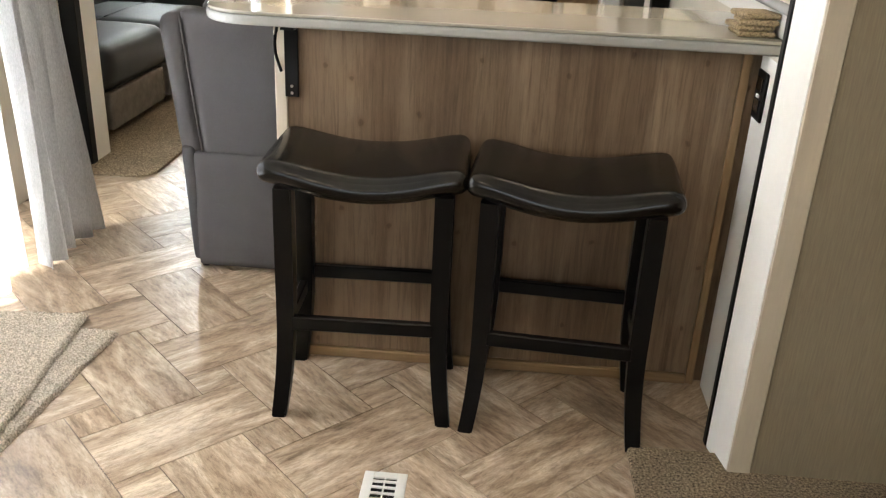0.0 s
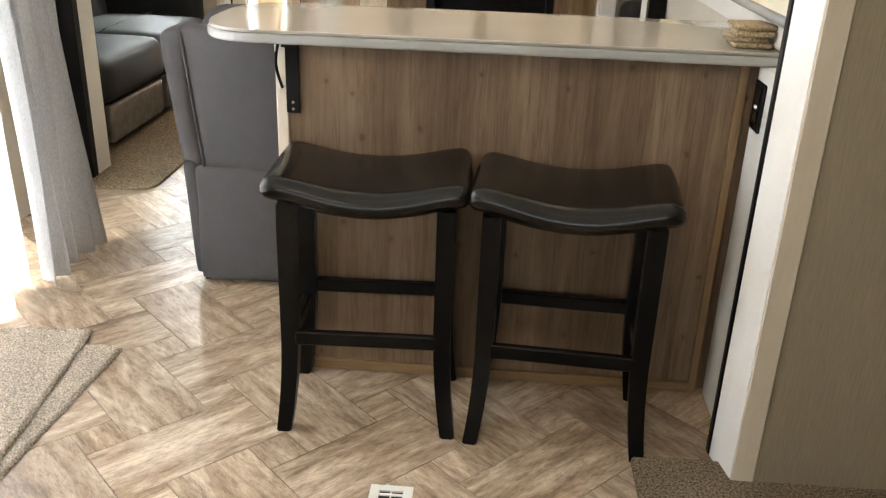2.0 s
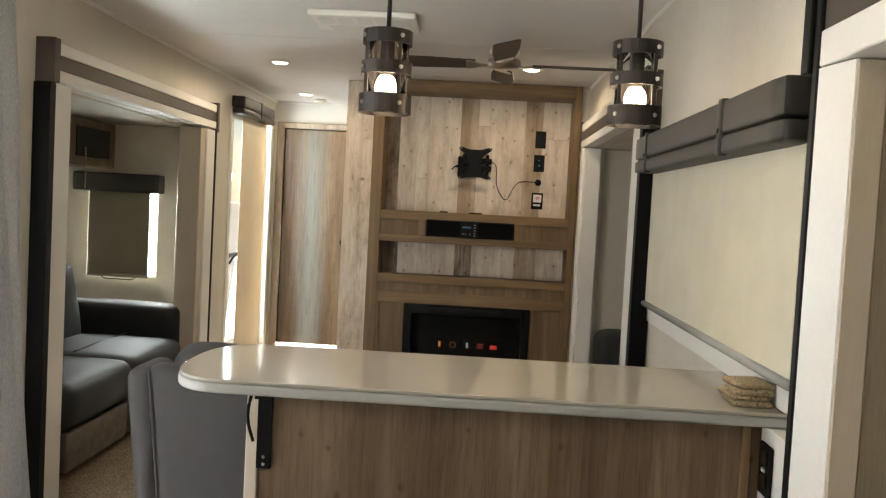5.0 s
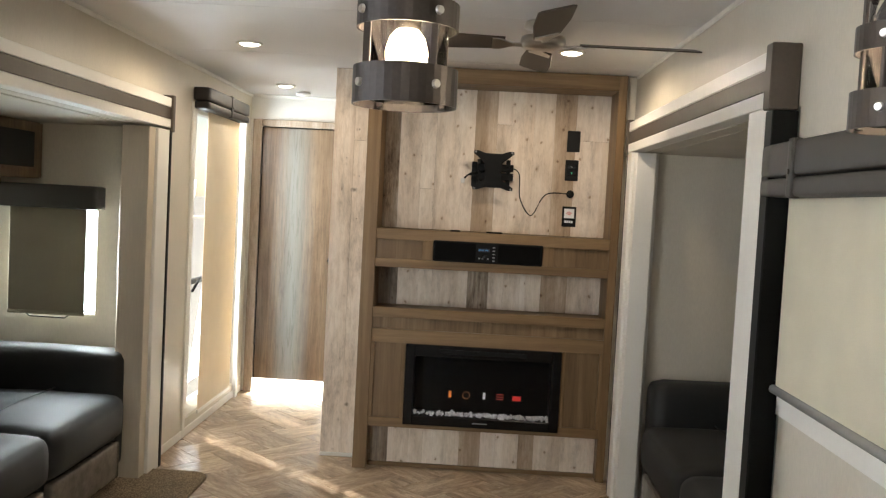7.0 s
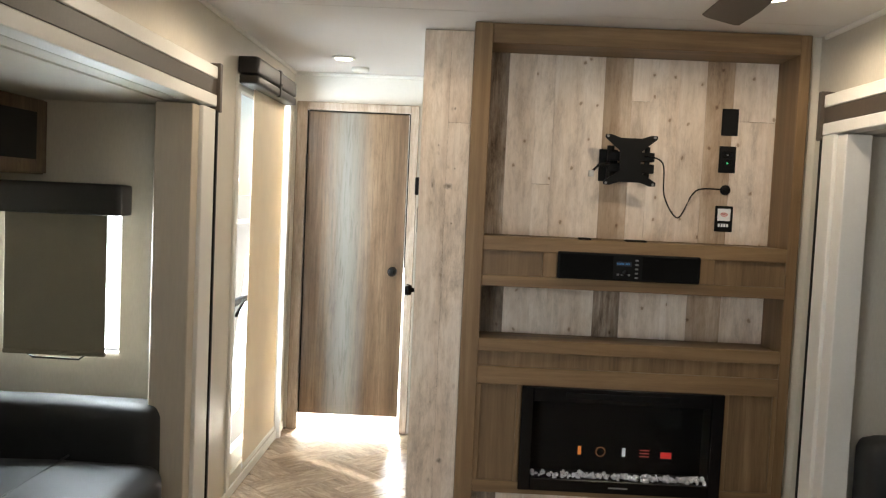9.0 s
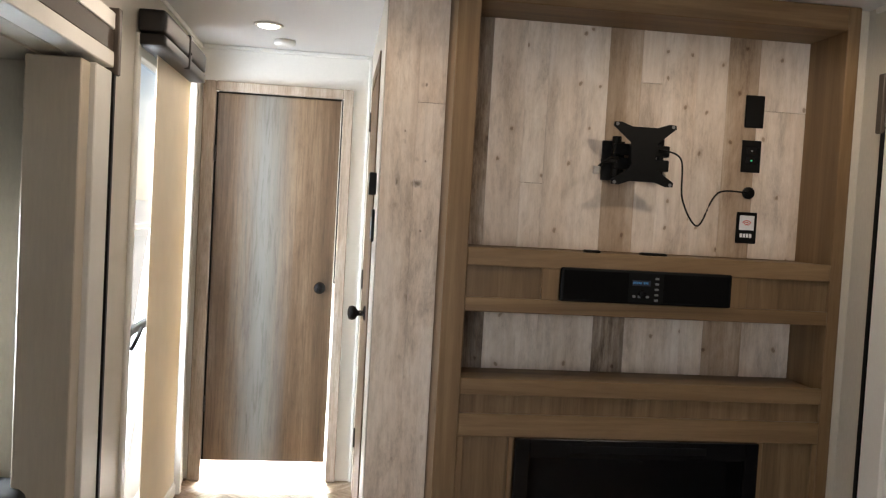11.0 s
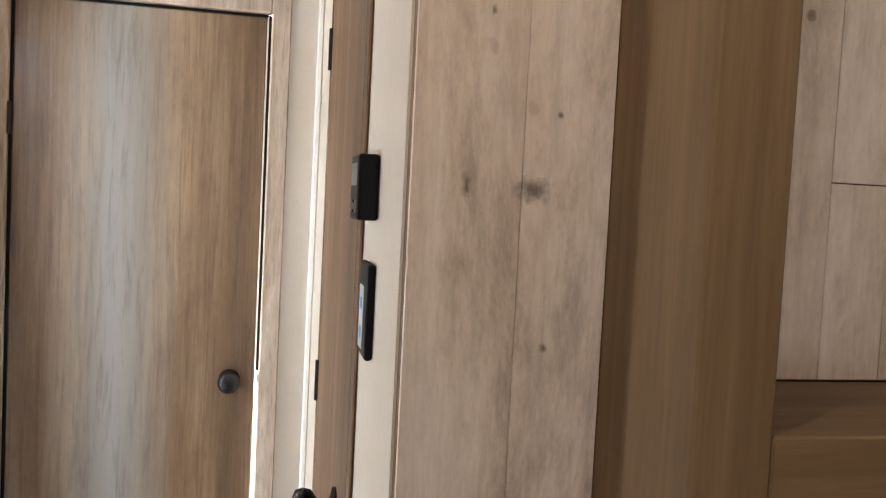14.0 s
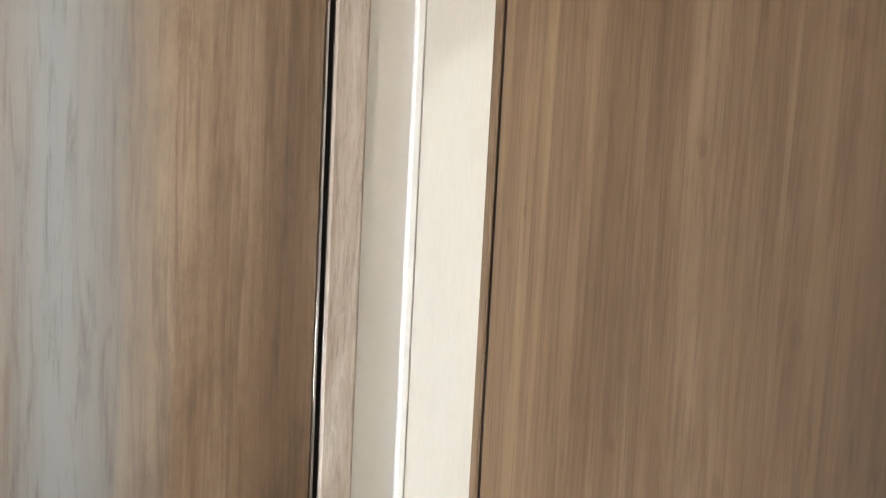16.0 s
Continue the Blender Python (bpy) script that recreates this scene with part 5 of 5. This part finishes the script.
part("drape", drape(3.93, 4.33, -1.185, 0.042, 4.2, 0.012, 2.06, 3, 0.115), M_CURTAIN, cur, smooth=True)
part("drape", drape(2.3, 3.925, -1.235, 0.045, 7.5, 0.02, 2.06, 5), M_SHEER, cur, "bright backlit drape", True)
bm = bmesh.new()
tube(bm, [(-1.21, 2.2, 2.08), (-1.21, 4.34, 2.08)], 0.012, 12)
rod = tagged(part("curtain_rod", bm, M_BRONZE, smooth=True), "dark curtain rod under the ceiling", "curtain rod")
for y in (2.25, 4.31):
    part("rod_bracket", B(XL, -1.20, y - 0.008, y + 0.008, 2.07, 2.09, 0.002), M_BRONZE, rod)

d = thing("door_4", (-1.6, 3.2, 0), "glazed patio door behind a curtain", "door", "", "structure")
part("pane", B(-1.612, -1.608, 2.25, 4.15, 0.05, 2.0, 0), M_GLASS, d).visible_shadow = False
for y0, y1 in ((2.25, 2.30), (3.17, 3.23), (4.10, 4.15)):
    part("stile", B(-1.63, -1.58, y0, y1, 0, 2.0, 0.003), M_WHITE, d)
part("sill", B(-1.63, -1.58, 2.30, 4.10, 0, 0.05, 0.003), M_WHITE, d)

# seagrass coasters on the bar
for i in range(4):
    a = (0.0, 6, -5, 9)[i]
    tagged(part("place_mat", prism(turned(rounded_rect(-0.046, 0.046, -0.05, 0.05, 0.010), 0.870 + (0.0, -0.006, 0.004, 0.003)[i], 3.60 + (0, 0.006, -0.004, 0.003)[i], a), 0.9465 + 0.0135 * i, 0.9595 + 0.0135 * i, "z", 0.006, 2), M_JUTE, smooth=True),
           "small square woven seagrass mat in a stack", "place mat", "stack of woven mats")

# outlet on the wall beside the bar
o = thing("power_outlet", (0.89, 3.50, 0.76), "black power outlet on the white wall by the bar", "outlet")
part("cover_plate", B(0.884, 0.8918, 3.462, 3.535, 0.765, 0.880, 0.003), M_BLACK, o)
for z in (0.785, 0.835):
    part("socket", B(0.881, 0.884, 3.478, 3.518, z, z + 0.03, 0.001), M_BLACKGLOSS, o)
part("reset_button", B(0.8795, 0.884, 3.49, 3.506, 0.8185, 0.8265, 0.001), M_WHITEINK, o, "pale reset button")
structure("wall_panel", B(0.892, XR - 0.0005, 3.292, 3.5515, 0.0, 0.912, 0.001), M_WHITE, "white wall panel between bar and slide-out", "wall panel")

# floor register
reg = thing("floor_register", (0.09, 3.0, 0.0), "pale metal floor heating register", "vent")
part("plate", box(box(box(box(B(0.040, 0.062, 2.86, 3.053, 0, 0.006, 0.001), 0.116, 0.138, 2.86, 3.053, 0, 0.006, 0.001), 0.062, 0.116, 3.033, 3.053, 0, 0.006, 0.001), 0.062, 0.116, 2.86, 2.88, 0, 0.006, 0.001),
     0.0875, 0.0905, 2.88, 3.033, 0, 0.006), M_WHITE, reg)
# no hole below the louvres: a flat black sheet gives the duct's shade
part("duct", B(0.062, 0.116, 2.88, 3.033, 0.0005, 0.0015, 0), M_BLACK, reg, "black sheet for the shade of the duct opening")
for i in range(7):
    part("louvre", B(0.062, 0.116, 2.898 + 0.02 * i, 2.904 + 0.02 * i, 0.002, 0.0055, 0), M_WHITE, reg)

# cord with a tassel on the overhead cabinet
bm = bmesh.new()
tube(bm, [(-2.105, 6.62, 1.60), (-2.10, 6.62, 1.50), (-2.10, 6.615, 1.36)], 0.003, 6)
tagged(part("pull_cord", bm, M_JUTE, smooth=True), "thin tan cord hanging from the overhead cabinet", "cord")

# rear window, added unseen for the fill light, and bathroom
w = thing("window_3", (0, YB - 0.03, 0.9), "unseen rear window added for the fill light", "window", "", "structure")
part("pane", B(-0.95, 0.95, YB - 0.04, YB - 0.036, 0.9, 1.9, 0), M_GLASS, w).visible_shadow = False
part("window_frame", B(-0.02, 0.02, YB - 0.06, YB - 0.02, 0.9, 1.9, 0.002), M_WHITE, w)
structure("bathroom_floor", B(XL, -0.735, 9.10, 10.6, -0.003, 0.001, 0), M_WHITE, "pale floor of the room behind the hall door", "floor")

# ground outside
structure("ground", B(-400, 400, -400, 400, -1.2, -0.95, 0), M_GROUND, "pale gravel ground outside the trailer", "ground")

# ---- floor pieces ----
UNIT, U0, V0 = 0.105, 19.4, -25.15
R2 = math.sqrt(0.5)


def piece_mesh(name, lu, lv, m_):
    bm = B(0.0012, lu * UNIT - 0.0012, 0.0012, lv * UNIT - 0.0012, -0.0036, 0.0, 0)
    me = bpy.data.meshes.new(name)
    bm.to_mesh(me)
    bm.free()
    me.materials.append(m_)
    return me


PLANK, SQUARE = piece_mesh("floor_plank", 4, 2, M_FLOOR), piece_mesh("floor_square", 1, 1, M_FLOOR)


def lay(me, name, u, v, across):
    """One floor piece with its low corner at (u, v) in floor units, long side along u or across it."""
    uu, vv = (u, v + (2 if me is PLANK else 1)) if not across else (u, v)
    x, y = (U0 + uu + V0 + vv) * R2 * UNIT, (U0 + uu - V0 - vv) * R2 * UNIT
    ob = new(name, me)
    ob.parent = floor
    ob.matrix_basis = pose(x, y, 0, 0, 0, 45 if not across else -45)
    return ob


def on_floor(u, v, du, dv):
    x, y = (U0 + V0 + u + v + (du + dv) / 2) * R2 * UNIT, (U0 - V0 + u - v + (du - dv) / 2) * R2 * UNIT
    return XL - 0.12 < x < XR + 0.1 and 2.0 < y < 9.2


for i in range(-22, 22):
    for j in range(-22, 22):
        u, v = 3 * i + 3 * j, -3 * i + 3 * j
        if on_floor(u - 3, v, 4, 2):
            lay(PLANK, "plank", u - 3, v, False)
        if on_floor(u + 1, v - 1, 2, 4):
            lay(PLANK, "plank", u + 1, v - 1, True)
        for dv in (-1, 2):
            if on_floor(u, v + dv, 1, 1):
                lay(SQUARE, "square_tile", u, v + dv, dv == 2)
structure("floor_rear", B(XL, XR, YB, 1.9, -0.003, -0.0005, 0), M_FLOOR, "brown vinyl floor behind the walker", "floor")
